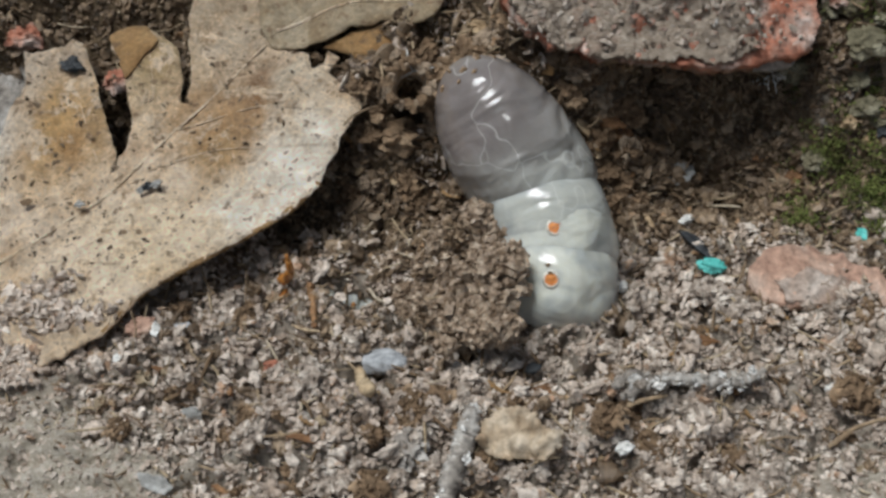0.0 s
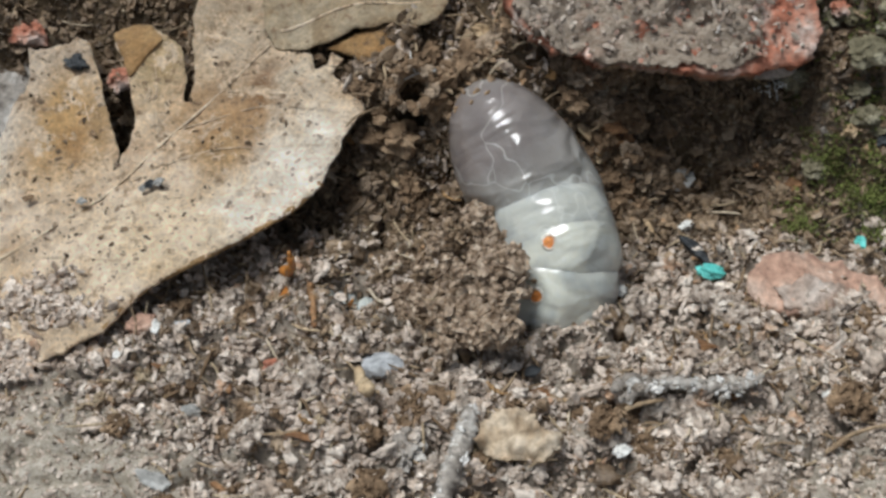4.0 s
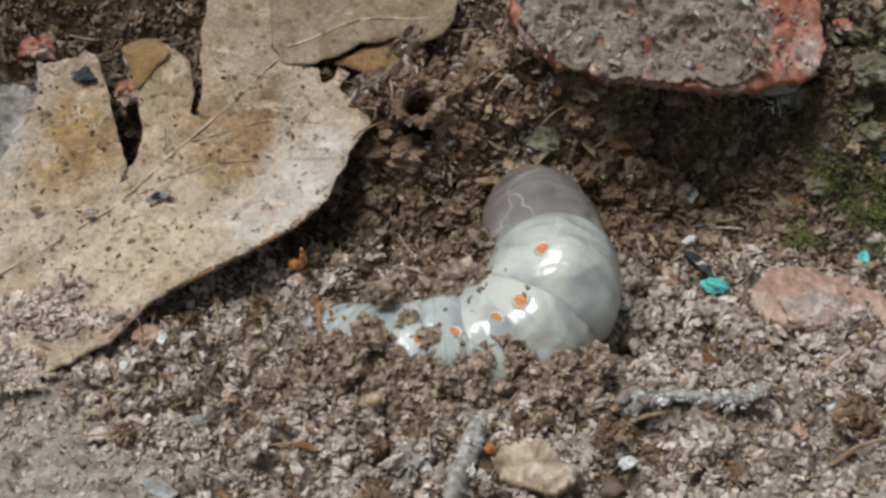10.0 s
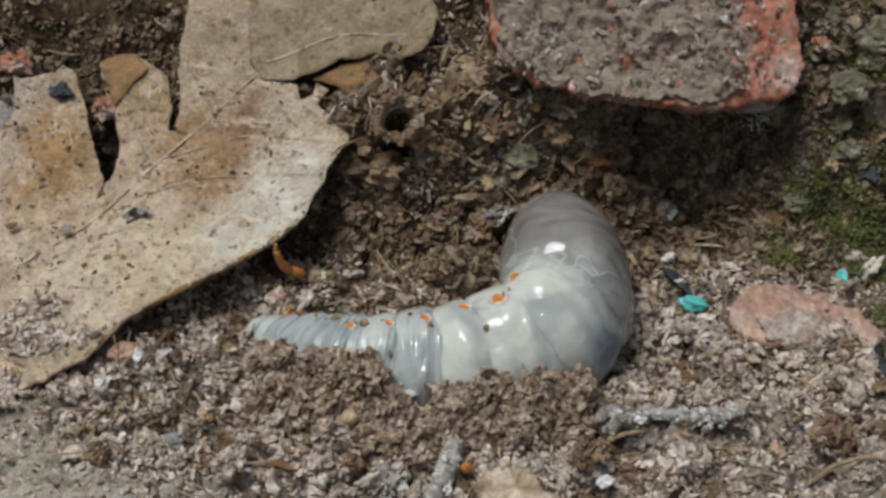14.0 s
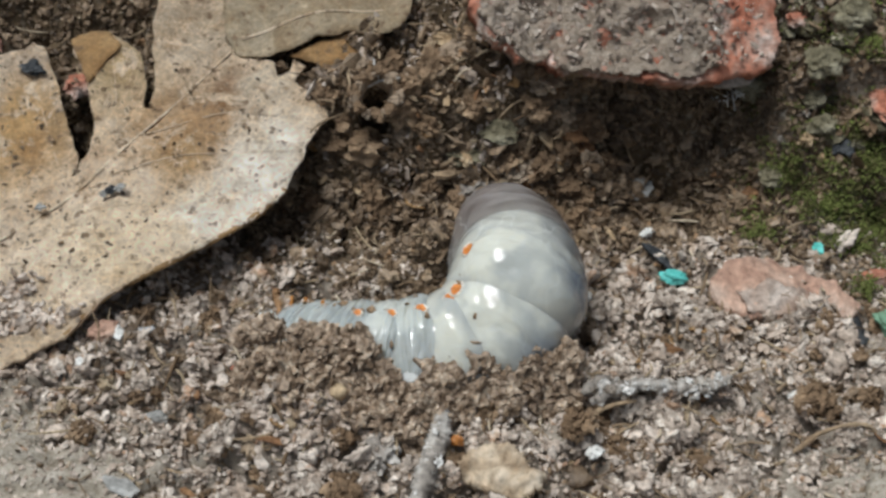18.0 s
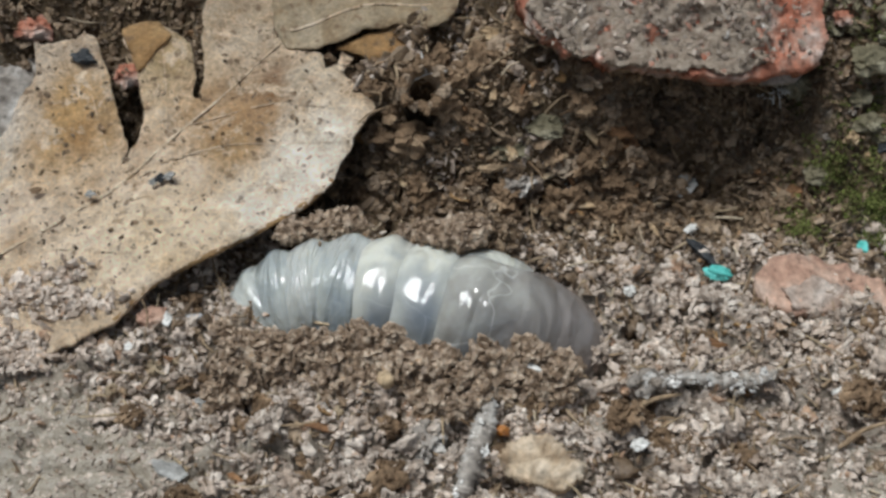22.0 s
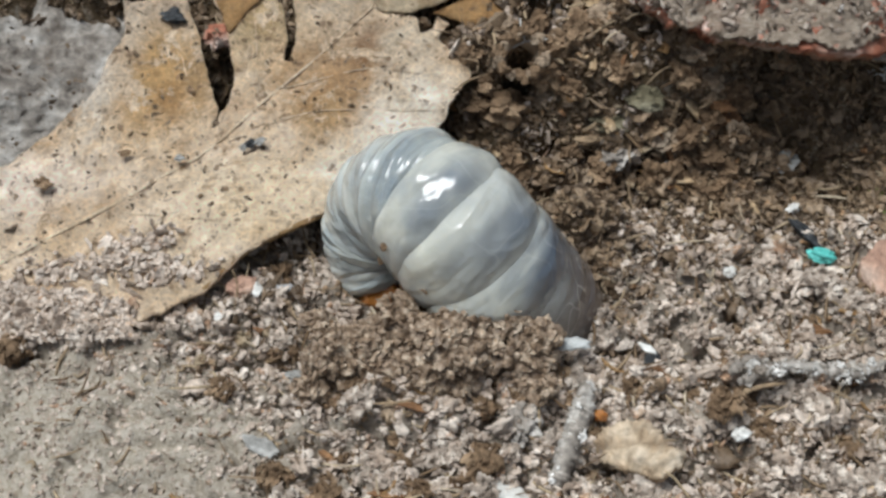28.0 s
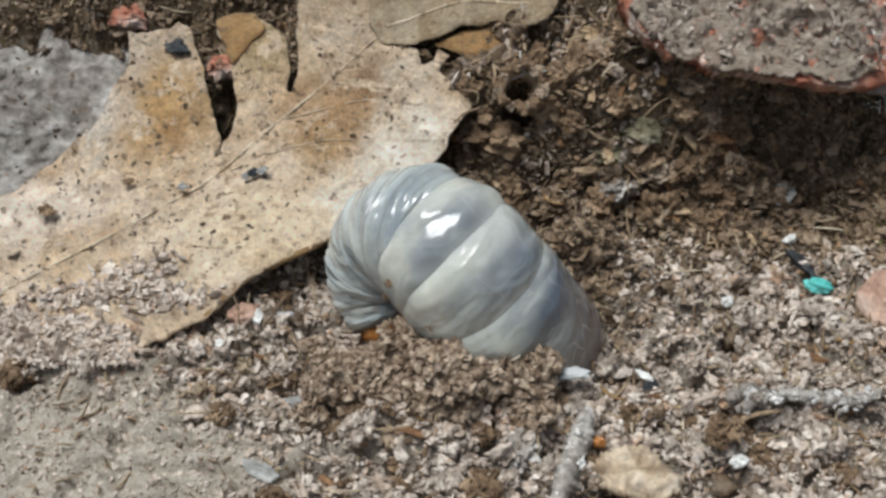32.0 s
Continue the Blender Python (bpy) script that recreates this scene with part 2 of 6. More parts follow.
def leaf_material(name, pale, tan, rust, spots=()):
    m, tree, shader = material(name, 0.6, 0.35)
    base = ramp(tree, noise_out(tree, 60, 6, 0.65), [(0.38, pale), (0.6, tan)])
    stain = ramp(tree, noise_out(tree, 170, 9, 0.78, 0.6), [(0.52, (0, 0, 0)), (0.68, (0.75, 0.75, 0.75))])
    colour = mixed(tree, stain, base, rust)
    for at, size, tint in spots:
        colour = mixed(tree, leaf_spot(tree, at, size), colour, tint)
    specks = ramp(tree, noise_out(tree, 600, 6, 0.7), [(0.575, (0, 0, 0)), (0.66, (0.7, 0.7, 0.7))])
    colour = mixed(tree, specks, colour, (0.3, 0.19, 0.1))
    mottle = ramp(tree, noise_out(tree, 300, 8, 0.75, 0.5), [(0.5, (0, 0, 0)), (0.66, (0.6, 0.6, 0.6))])
    colour = mixed(tree, mottle, colour, mixed(tree, 0.55, colour, rust))
    dots = ramp(tree, noise_out(tree, 1300, 3, 0.55), [(0.6, (0, 0, 0)), (0.66, (0.8, 0.8, 0.8))])
    colour = mixed(tree, dots, colour, (0.2, 0.125, 0.075))
    net = tree.nodes.new("ShaderNodeTexVoronoi")
    net.feature = "DISTANCE_TO_EDGE"
    net.inputs["Scale"].default_value = 900
    coord = tree.nodes.new("ShaderNodeTexCoord")
    tree.links.new(coord.outputs["Object"], net.inputs["Vector"])
    mesh_line = ramp(tree, net.outputs["Distance"], [(0.0, (1.12, 1.1, 1.06)), (0.1, (0.97, 0.97, 0.97))])
    colour = mixed(tree, 1.0, colour, mesh_line, "MULTIPLY")
    blotch = ramp(tree, noise_out(tree, 210, 8, 0.75, 0.8), [(0.34, (0.8, 0.72, 0.62)), (0.5, (1.06, 1.05, 1.03)), (0.68, (1.2, 1.22, 1.25))])
    colour = mixed(tree, 1.0, colour, blotch, "MULTIPLY")
    fine = ramp(tree, noise_out(tree, 2600, 5), [(0.3, (0.92, 0.88, 0.84)), (0.7, (1.42, 1.42, 1.42))])
    tree.links.new(mixed(tree, 1.0, colour, fine, "MULTIPLY"), shader.inputs["Base Color"])
    relief(tree, shader, noise_out(tree, 520, 9, 0.78, 0.6), 1.0, 0.0013)
    return m


crust_mat = crust_material()
ground_mat = ground_material()
leaf_mat = leaf_material("dry_leaf", (0.8, 0.675, 0.545), (0.73, 0.55, 0.365), (0.41, 0.24, 0.12),
                         [((-34.5, 9.5), (7, 9), (0.5, 0.31, 0.13)), ((-18.0, 9.5), (9, 8), (0.42, 0.255, 0.12)), ((-15.2, 13.0), (3.6, 4.2), (0.2, 0.095, 0.035)), ((-24, -4.5), (6, 4), (0.5, 0.33, 0.16)),
                          ((-11.5, 5.0), (6, 9), (0.78, 0.71, 0.6)), ((-39.5, 8.0), (4, 8), (0.74, 0.66, 0.57)), ((-36.0, 15.5), (5, 4), (0.5, 0.44, 0.37)), ((-16, 1.0), (7, 5), (0.77, 0.69, 0.57)), ((-31, -9), (6, 3), (0.4, 0.31, 0.21)), ((-33.8, 15.5), (5, 4), (0.46, 0.36, 0.27)), ((-19, 20.5), (10, 10), (0.45, 0.36, 0.26)), ((-25, 16), (6, 6), (0.52, 0.39, 0.25)), ((-36, 14), (6, 5), (0.56, 0.45, 0.34)), ((-26.5, 14), (3, 6), (0.52, 0.4, 0.26)), ((-46, -1), (7, 6), (0.82, 0.71, 0.61)), ((-32.5, 7.5), (2.5, 4), (0.42, 0.25, 0.11)), ((-19.5, 6.0), (4, 3), (0.45, 0.29, 0.14)), ((-34, 11.5), (3, 5), (0.5, 0.31, 0.13)), ((-25.5, 15.5), (4, 4), (0.44, 0.32, 0.17)), ((-30.5, 9.5), (1.6, 5), (0.42, 0.27, 0.13)), ((-12.5, 13), (4, 3), (0.62, 0.53, 0.41)), ((-12, 3.5), (6, 8), (0.92, 0.84, 0.73)), ((-16, -0.5), (8, 4), (0.92, 0.83, 0.7)), ((-25, -2), (9, 6), (0.9, 0.75, 0.55)), ((-30, -6), (7, 4), (0.88, 0.74, 0.56)), ((-42, 0), (8, 5), (0.88, 0.75, 0.62))])
flap_mat = leaf_material("torn_leaf", (0.48, 0.4, 0.29), (0.4, 0.32, 0.215), (0.3, 0.215, 0.13))
under_mat = leaf_material("leaf_underside", (0.44, 0.29, 0.14), (0.38, 0.225, 0.095), (0.28, 0.15, 0.06))
rib_mat = leaf_material("leaf_rib", (0.84, 0.72, 0.57), (0.8, 0.66, 0.49), (0.66, 0.5, 0.33))


def skin(name, side, back, blotch, amount, clear, threads=0.2, ahead=None, wrinkle=0.4, banded=True):
    """Wet, milky, half see-through larva skin: blue-grey along the back, milky flanks, fine pale threads under it."""
    m, tree, shader = material(name, 0.5, 0.3)
    coord = tree.nodes.new("ShaderNodeTexCoord")
    split = tree.nodes.new("ShaderNodeSeparateXYZ")
    tree.links.new(coord.outputs["Object"], split.inputs[0])
    own = tree.nodes.new("ShaderNodeVectorMath")
    own.operation = "ADD"
    tree.links.new(coord.outputs["Object"], own.inputs[0])
    tree.links.new(tree.nodes.new("ShaderNodeObjectInfo").outputs["Random"], own.inputs[1])

    def clouds(scale, detail, rough, warp, stretch=(1, 1, 1)):
        place = tree.nodes.new("ShaderNodeMapping")
        place.inputs["Scale"].default_value = stretch
        node = tree.nodes.new("ShaderNodeTexNoise")
        node.inputs["Scale"].default_value, node.inputs["Detail"].default_value = scale, detail
        node.inputs["Roughness"].default_value, node.inputs["Distortion"].default_value = rough, warp
        tree.links.new(own.outputs[0], place.inputs[0])
        tree.links.new(place.outputs[0], node.inputs["Vector"])
        return node.outputs["Fac"]

    def scaled_sum(a, b, c):
        node = tree.nodes.new("ShaderNodeMath")
        node.operation = "MULTIPLY_ADD"
        tree.links.new(a, node.inputs[0])
        node.inputs[1].default_value = b
        if isinstance(c, float):
            node.inputs[2].default_value = c
        else:
            tree.links.new(c, node.inputs[2])
        return node.outputs[0]

    height = scaled_sum(scaled_sum(clouds(150, 2, 0.5, 0.4), 0.005, split.outputs[1]), 100.0, 0.0)
    over = ramp(tree, height, [(0.52, (0, 0, 0)), (0.84, (1, 1, 1))])
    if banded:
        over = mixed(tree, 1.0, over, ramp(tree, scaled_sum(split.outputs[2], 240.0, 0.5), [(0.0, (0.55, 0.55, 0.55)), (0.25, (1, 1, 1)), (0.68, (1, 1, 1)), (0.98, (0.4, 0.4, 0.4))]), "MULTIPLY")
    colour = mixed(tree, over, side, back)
    if ahead:
        fade = ramp(tree, scaled_sum(split.outputs[2], 90.0, 0.5), [(0.33, (0, 0, 0)), (0.95, (1, 1, 1))])
        colour = mixed(tree, fade, colour, mixed(tree, over, ahead[0], ahead[1]))
    dim = ramp(tree, clouds(230, 3, 0.5, 0.2, (1, 1, 1.3)), [(0.44, (0, 0, 0)), (0.6, (0.65, 0.65, 0.65))])
    colour = mixed(tree, dim, colour, mixed(tree, 0.6, colour, (back[0] * 0.85, back[1] * 0.95, back[2] * 1.08)))
    milk = ramp(tree, clouds(110, 3, 0.5, 0.2), [(0.5, (0, 0, 0)), (0.66, (0.3, 0.3, 0.3))])
    colour = mixed(tree, milk, colour, blotch)
    warp = tree.nodes.new("ShaderNodeTexNoise")
    warp.inputs["Scale"].default_value = 160
    tree.links.new(own.outputs[0], warp.inputs["Vector"])
    bent = mixed(tree, 0.012, own.outputs[0], warp.outputs["Color"], "ADD")
    thread = tree.nodes.new("ShaderNodeTexVoronoi")
    thread.feature = "DISTANCE_TO_EDGE"
    thread.inputs["Scale"].default_value = 115
    tree.links.new(bent, thread.inputs["Vector"])
    line = ramp(tree, thread.outputs["Distance"], [(0.0, (threads,) * 3), (0.012, (0, 0, 0))])
    tree.links.new(mixed(tree, line, colour, (0.85, 0.84, 0.78)), shader.inputs["Base Color"])
    shader.inputs["Subsurface Weight"].default_value = amount
    shader.inputs["Subsurface Radius"].default_value = (1.0, 0.9, 0.75)
    shader.inputs["Subsurface Scale"].default_value = 0.0013
    shader.inputs["Transmission Weight"].default_value = 0.1
    shader.inputs["IOR"].default_value = 1.36
    shader.inputs["Coat Weight"].default_value = clear
    shader.inputs["Coat Roughness"].default_value = 0.07
    broad = clouds(*((330, 3, 0.5, 0.5, (0.35, 0.35, 1.6)) if wrinkle > 0.6 else (230, 2, 0.45, 0.5, (0.7, 0.7, 1.4))))
    relief(tree, shader, scaled_sum(clouds(900, 2, 0.5, 0.3), 0.1, broad), wrinkle, 0.0024)
    tree.links.new(shader.inputs["Normal"].links[0].from_socket, shader.inputs["Coat Normal"])
    return m


SIDE, BACK = (0.62, 0.61, 0.53), (0.13, 0.15, 0.18)
MID_SIDE, MID_BACK = (0.47, 0.465, 0.42), (0.13, 0.13, 0.14)
TAIL_SIDE, TAIL_BACK = (0.215, 0.182, 0.168), (0.13, 0.092, 0.072)
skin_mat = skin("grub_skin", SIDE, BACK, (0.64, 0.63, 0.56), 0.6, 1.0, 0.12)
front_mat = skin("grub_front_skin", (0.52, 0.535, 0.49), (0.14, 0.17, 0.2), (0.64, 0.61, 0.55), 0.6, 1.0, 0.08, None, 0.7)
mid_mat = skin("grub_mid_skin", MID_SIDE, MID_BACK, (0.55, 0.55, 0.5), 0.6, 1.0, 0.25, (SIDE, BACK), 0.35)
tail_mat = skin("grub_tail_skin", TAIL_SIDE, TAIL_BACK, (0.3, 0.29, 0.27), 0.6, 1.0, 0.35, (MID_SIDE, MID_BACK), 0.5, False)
pore_rim_mat = earthy("pore_rim", [(0.3, (0.6, 0.55, 0.47)), (0.7, (0.74, 0.71, 0.64))], 3000, False, 0.35, 0.5)
pore_mat = earthy("orange_pore", [(0.3, (0.55, 0.17, 0.025)), (0.7, (0.68, 0.27, 0.06))], 3000, False, 0.4, 0.5)
amber_mat = skin("amber_shell", (0.42, 0.17, 0.035), (0.3, 0.1, 0.02), (0.5, 0.23, 0.06), 0.3, 0.8, 0.0)
greenstone_mat = earthy("green_stone", [(0.3, (0.16, 0.3, 0.2)), (0.7, (0.25, 0.42, 0.3))], 800, False, 0.5, tone=(0.85, 1.1))
heap_mat = earthy("dug_soil_grains", [(0.28, (0.09, 0.06, 0.04)), (0.42, (0.22, 0.155, 0.1)), (0.52, (0.35, 0.265, 0.19)), (0.6, (0.49, 0.41, 0.32)), (0.66, (0.42, 0.27, 0.15)), (0.72, (0.66, 0.6, 0.53))], 3000, False, 0.5, 0.5, coarse=1100)
pale_grit_mat = earthy("pale_grit", [(0.0, (0.25, 0.21, 0.17)), (0.4, (0.45, 0.42, 0.38)), (0.75, (0.6, 0.59, 0.57)), (1.0, (0.85, 0.85, 0.84))], spec=0.5, rough=0.5)
grit_mat = earthy("brick_grit", [(0.0, (0.15, 0.115, 0.09)), (0.35, (0.36, 0.3, 0.25)), (0.7, (0.58, 0.51, 0.44)), (0.95, (0.4, 0.2, 0.14)), (1.0, (0.75, 0.73, 0.7))], spec=0.5, rough=0.5)
clay_mat = earthy("pale_clay", [(0.3, (0.24, 0.18, 0.125)), (0.5, (0.38, 0.3, 0.22)), (0.7, (0.5, 0.42, 0.33))], 1500, False)
moist_one_mat = earthy("moist_clod", [(0.3, (0.1, 0.065, 0.038)), (0.5, (0.25, 0.172, 0.106)), (0.7, (0.41, 0.3, 0.195))], 1800, False, depth=0.0004)
dry_one_mat = earthy("dry_clod", [(0.3, (0.25, 0.2, 0.16)), (0.48, (0.47, 0.4, 0.34)), (0.68, (0.64, 0.59, 0.53))], 1500, False, depth=0.0004, coarse=900)
greyrock_mat = earthy("grey_rock", [(0.3, (0.16, 0.135, 0.115)), (0.48, (0.34, 0.31, 0.28)), (0.7, (0.5, 0.475, 0.45))], 1400, False, depth=0.0012, coarse=420)
fibre_one_mat = earthy("tan_straw", [(0.3, (0.3, 0.21, 0.13)), (0.7, (0.5, 0.4, 0.27))], 1800, False)
flake_mat = earthy("pale_flake", [(0.3, (0.5, 0.53, 0.54)), (0.7, (0.65, 0.67, 0.67))], 1500, False, 0.35, 0.5, tone=(0.85, 1.1))
web_mat = earthy("white_thread", [(0.3, (0.6, 0.62, 0.62)), (0.7, (0.75, 0.77, 0.77))], 2000, False)


# ---- the ground's shape ----
def lattice(ix, iy, seed):
    """A repeatable random value from 0 to 1 at whole-numbered places."""
    h = (ix.astype(np.int64) * 374761393 + iy.astype(np.int64) * 668265263 + seed * 974634777) & 0x7FFFFFFF
    h = ((h ^ (h >> 13)) * 1274126177) & 0x7FFFFFFF
    return ((h ^ (h >> 16)) & 0xFFFFF) / 0xFFFFF


def grain(x, y, seed=0):
    """Smooth value noise from -1 to 1."""
    fx, fy = np.floor(x), np.floor(y)
    u, v = x - fx, y - fy
    u, v = u * u * (3 - 2 * u), v * v * (3 - 2 * v)
    a, b = lattice(fx, fy, seed), lattice(fx + 1, fy, seed)
    c, d = lattice(fx, fy + 1, seed), lattice(fx + 1, fy + 1, seed)
    return 2 * ((a * (1 - u) + b * u) * (1 - v) + (c * (1 - u) + d * u) * v) - 1


def ease(s):
    s = np.clip(s, 0, 1)
    return s * s * (3 - 2 * s)


def bump(x, y, cx, cy, wx, wy):
    return np.exp(-((x - cx) / wx) ** 2 - ((y - cy) / wy) ** 2)


def form(x, y):
    """The lie of the ground in millimetres: a flat front, a dug hollow, a steep bank behind."""
    x, y = np.asarray(x, float), np.asarray(y, float)
    foot = 5.5 + 1.2 * np.sin(x * 0.13 + 0.6) + 4.6 * ease((x - 13) / 8) * (1 - ease((x - 32) / 4)) - 3.0 * ease((x - 33) / 8) + 5.0 * ease((-x - 5) / 10)
    z = -2.6 + 10.5 * ease((y - foot) / 7.5) * (1 - 0.25 * ease((x - 32) / 10))
    z = z + (0.45 + 0.5 * ease((x - 4) / 8)) * np.clip(y - foot - 5, 0, 30)
    z = z - 1.6 * bump(x, y, 6, 3.2, 13, 3.2) - 7.0 * bump(x, y, -11, 23, 10, 7.5) - 6.0 * bump(x, y, -30, 20.5, 9, 6.5)
    z = z - 2.4 * bump(x, y, 25.5, 7.5, 7.5, 3.8)
    z = z + 5.6 * bump(x, y, 3.4, -1.8, 6.0, 3.3)
    z = z + 1.2 * bump(x, y, -6, -10, 13, 3.0) - 0.8 * bump(x, y, 2, -5.5, 9, 2.2)
    z = z + 1.0 * bump(x, y, 30, -14, 16, 6) + 0.8 * bump(x, y, -34, -24, 16, 9)
    z = z - 6.0 * np.exp(-(((x + 2.2) / 1.5) ** 2 + ((y - 11.8) / 1.5) ** 2) ** 2)
    far = ease((np.hypot(x, y - 5) - 70) / 60)
    return z * (1 - far) + 1.0 * far


def trodden(x, y):
    """Where the soil is pressed flat and fine."""
    return np.clip(1.25 * np.exp(-(((x + 37) / 17) ** 2 + ((y + 25) / 9.5) ** 2) ** 2) + 1.2 * bump(x, y, 36, -28, 9, 6) + 0.3 * grain(x / 3, y / 3, 19), 0, 1)


def land(x, y):
    """The ground's height with its lumps, in millimetres."""
    x, y = np.asarray(x, float), np.asarray(y, float)
    calm = (1 - ease((np.hypot(x, y) - 60) / 60)) * (1 - 0.55 * trodden(x, y))
    steep = 1 + 1.3 * ease((y - 6) / 5)
    z = 0.7 * steep * grain(x / 5, y / 5, 3) + 1.25 * steep ** 0.7 * grain(x / 2.3, y / 2.0, 5) + 0.42 * grain(x / 0.9, y / 0.9, 7)
    z = z - 2.3 * np.clip(0.22 - np.abs(grain(x / 3.1, y / 2.3, 13)), 0, 1) / 0.22 * (grain(x / 9, y / 9, 15) > -0.2)
    ridge = 2.9 * bump(x, y, -4, -18.8, 12.5, 3.6)
    return form(x, y) + z * calm + ridge


# ---- mesh makers, all in millimetres ----
def mesh_of(name, verts, faces, mat, smooth=True):
    me = bpy.data.meshes.new(name)
    verts = np.asarray(verts, float) * MM
    if isinstance(faces, np.ndarray):
        n, k = faces.shape
        me.vertices.add(len(verts))
        me.vertices.foreach_set("co", verts.ravel())
        me.loops.add(n * k)
        me.loops.foreach_set("vertex_index", faces.astype(np.int32).ravel())
        me.polygons.add(n)
        me.polygons.foreach_set("loop_start", np.arange(0, n * k, k, dtype=np.int32))
        me.update(calc_edges=True)
    else:
        me.from_pydata([tuple(v) for v in verts], [], faces)
    me.polygons.foreach_set("use_smooth", smooth if isinstance(smooth, np.ndarray) else np.full(len(me.polygons), smooth))
    me.materials.append(mat)
    me.update()
    me.validate()
    return me


def thing(name, me, at=(0, 0, 0), turn=(0, 0, 0), label="", category="", group="", kind=""):
    ob = new(name, me)
    ob.matrix_basis = pose(at[0] * MM, at[1] * MM, at[2] * MM, *turn)
    return tagged(ob, label, category, group, kind)


def part(name, me, parent, label="", at=(0, 0, 0), turn=(0, 0, 0)):
    ob = new(name, me)
    ob.parent = parent
    ob.matrix_basis = pose(at[0] * MM, at[1] * MM, at[2] * MM, *turn)
    return tagged(ob, label)


def ball(level):
    bm = bmesh.new()
    bmesh.ops.create_icosphere(bm, subdivisions=level, radius=1)
    bm.verts.index_update()
    v = np.array([q.co[:] for q in bm.verts])
    f = np.array([[q.index for q in face.verts] for face in bm.faces])
    bm.free()
    return v, f


def lump(size, seed, level=3, rough=0.25, flat=0.0):
    """A broken stone or crumb: a ball pushed about by noise and cut by planes. size: its half sizes."""
    v, f = ball(level)
    rng = np.random.RandomState(seed)
    for _ in range(7):
        n = rng.normal(size=3)
        n /= np.linalg.norm(n)
        d = v @ n
        cut = rng.uniform(0.55, 0.85)
        v = v - np.clip(d - cut, 0, None)[:, None] * n * 0.9
    o = rng.uniform(0, 50)
    push = np.array([noise.fractal(Vector(p) * 1.7 + Vector((o, o, o)), 0.9, 2.1, 4) for p in v])
    v = v * (1 + rough * push)[:, None] * np.asarray(size, float)
    if flat:
        v[:, 2] = np.maximum(v[:, 2], -flat)
    return v, f


def tube(line, radii, sides=7, wob=0.0, seed=0):
    """A twig, fibre or vein: a tapering tube along a line."""
    line = np.asarray(line, float)
    rng = np.random.RandomState(seed)
    verts, faces = [], []
    for i, p in enumerate(line):
        d = line[min(i + 1, len(line) - 1)] - line[max(i - 1, 0)]
        d = Vector(d).normalized()
        a = d.orthogonal().normalized() if abs(d.z) > 0.95 else d.cross(Vector((0, 0, 1))).normalized()
        b = d.cross(a)
        for k in range(sides):
            w = 2 * math.pi * k / sides
            r = radii[i] * (1 + wob * rng.uniform(-1, 1))
            verts.append(Vector(p) + (a * math.cos(w) + b * math.sin(w)) * r)
    for i in range(len(line) - 1):
        for k in range(sides):
            a, b = i * sides + k, i * sides + (k + 1) % sides
            faces.append((a, b, b + sides, a + sides))
    n = len(line) - 1
    faces.append(tuple(range(sides - 1, -1, -1)))
    faces.append(tuple(n * sides + k for k in range(sides)))
    return verts, faces


def curve(points, n):
    """A smooth line through points, n places along it."""
    p = np.asarray(points, float)
    p = np.vstack([2 * p[0] - p[1], p, 2 * p[-1] - p[-2]])
    out = []
    for s in np.linspace(0, len(p) - 3, n):
        i = min(int(s), len(p) - 4)
        u = s - i
        a, b, c, d = p[i:i + 4]
        out.append(0.5 * (2 * b + (c - a) * u + (2 * a - 5 * b + 4 * c - d) * u * u + (3 * b - a - 3 * c + d) * u ** 3))
    return np.array(out)


def turns(n, rng):
    """n random rotation matrices."""
    q = rng.normal(size=(n, 4))
    q /= np.linalg.norm(q, axis=1)[:, None]
    w, x, y, z = q.T
    return np.stack([1 - 2 * (y * y + z * z), 2 * (x * y - z * w), 2 * (x * z + y * w), 2 * (x * y + z * w), 1 - 2 * (x * x + z * z),
                     2 * (y * z - x * w), 2 * (x * z - y * w), 2 * (y * z + x * w), 1 - 2 * (x * x + y * y)], 1).reshape(n, 3, 3)


def crumbs(places, sizes, level, seed, spread=(0.4, 1.55), shapes=16, rough=0.9, thin=1.0):
    """Many crumbs joined: one lump at each place."""
    rng = np.random.RandomState(seed)
    forms = [lump((1, 1, 1), seed * 31 + k, level, rough) for k in range(shapes)]
    tris = forms[0][1]
    n = len(places)
    base = np.stack([forms[k][0] for k in rng.randint(0, shapes, n)])
    base = base * rng.uniform(*spread, size=(n, 1, 3)) * np.asarray(sizes)[:, None, None] * np.array([1, 1, thin])
    v = np.einsum("nij,nkj->nki", turns(n, rng), base) + np.asarray(places)[:, None, :]
    f = tris[None] + (np.arange(n) * base.shape[1])[:, None, None]
    return v.reshape(-1, 3), f.reshape(-1, 3)


# ---- the ground ----
def ground():
    def axis(lo, hi, step):
        grow = np.cumsum(0.6 * 1.5 ** np.arange(27))
        return np.concatenate([lo - grow[::-1], np.arange(lo, hi, step), hi + grow])
    xs, ys = axis(-62, 52, 0.36), axis(-36, 34, 0.3)
    gx, gy = np.meshgrid(xs, ys)
    z = land(gx, gy)
    v = np.stack([gx, gy, z], -1).reshape(-1, 3)
    i = np.arange((len(ys) - 1) * len(xs)).reshape(len(ys) - 1, len(xs))[:, :-1].ravel()
    f = np.stack([i, i + 1, i + 1 + len(xs), i + len(xs)], 1)
    thing("ground", mesh_of("ground", v, f, ground_mat), label="bare grey-brown garden soil with a steep bank", category="soil", kind="structure")


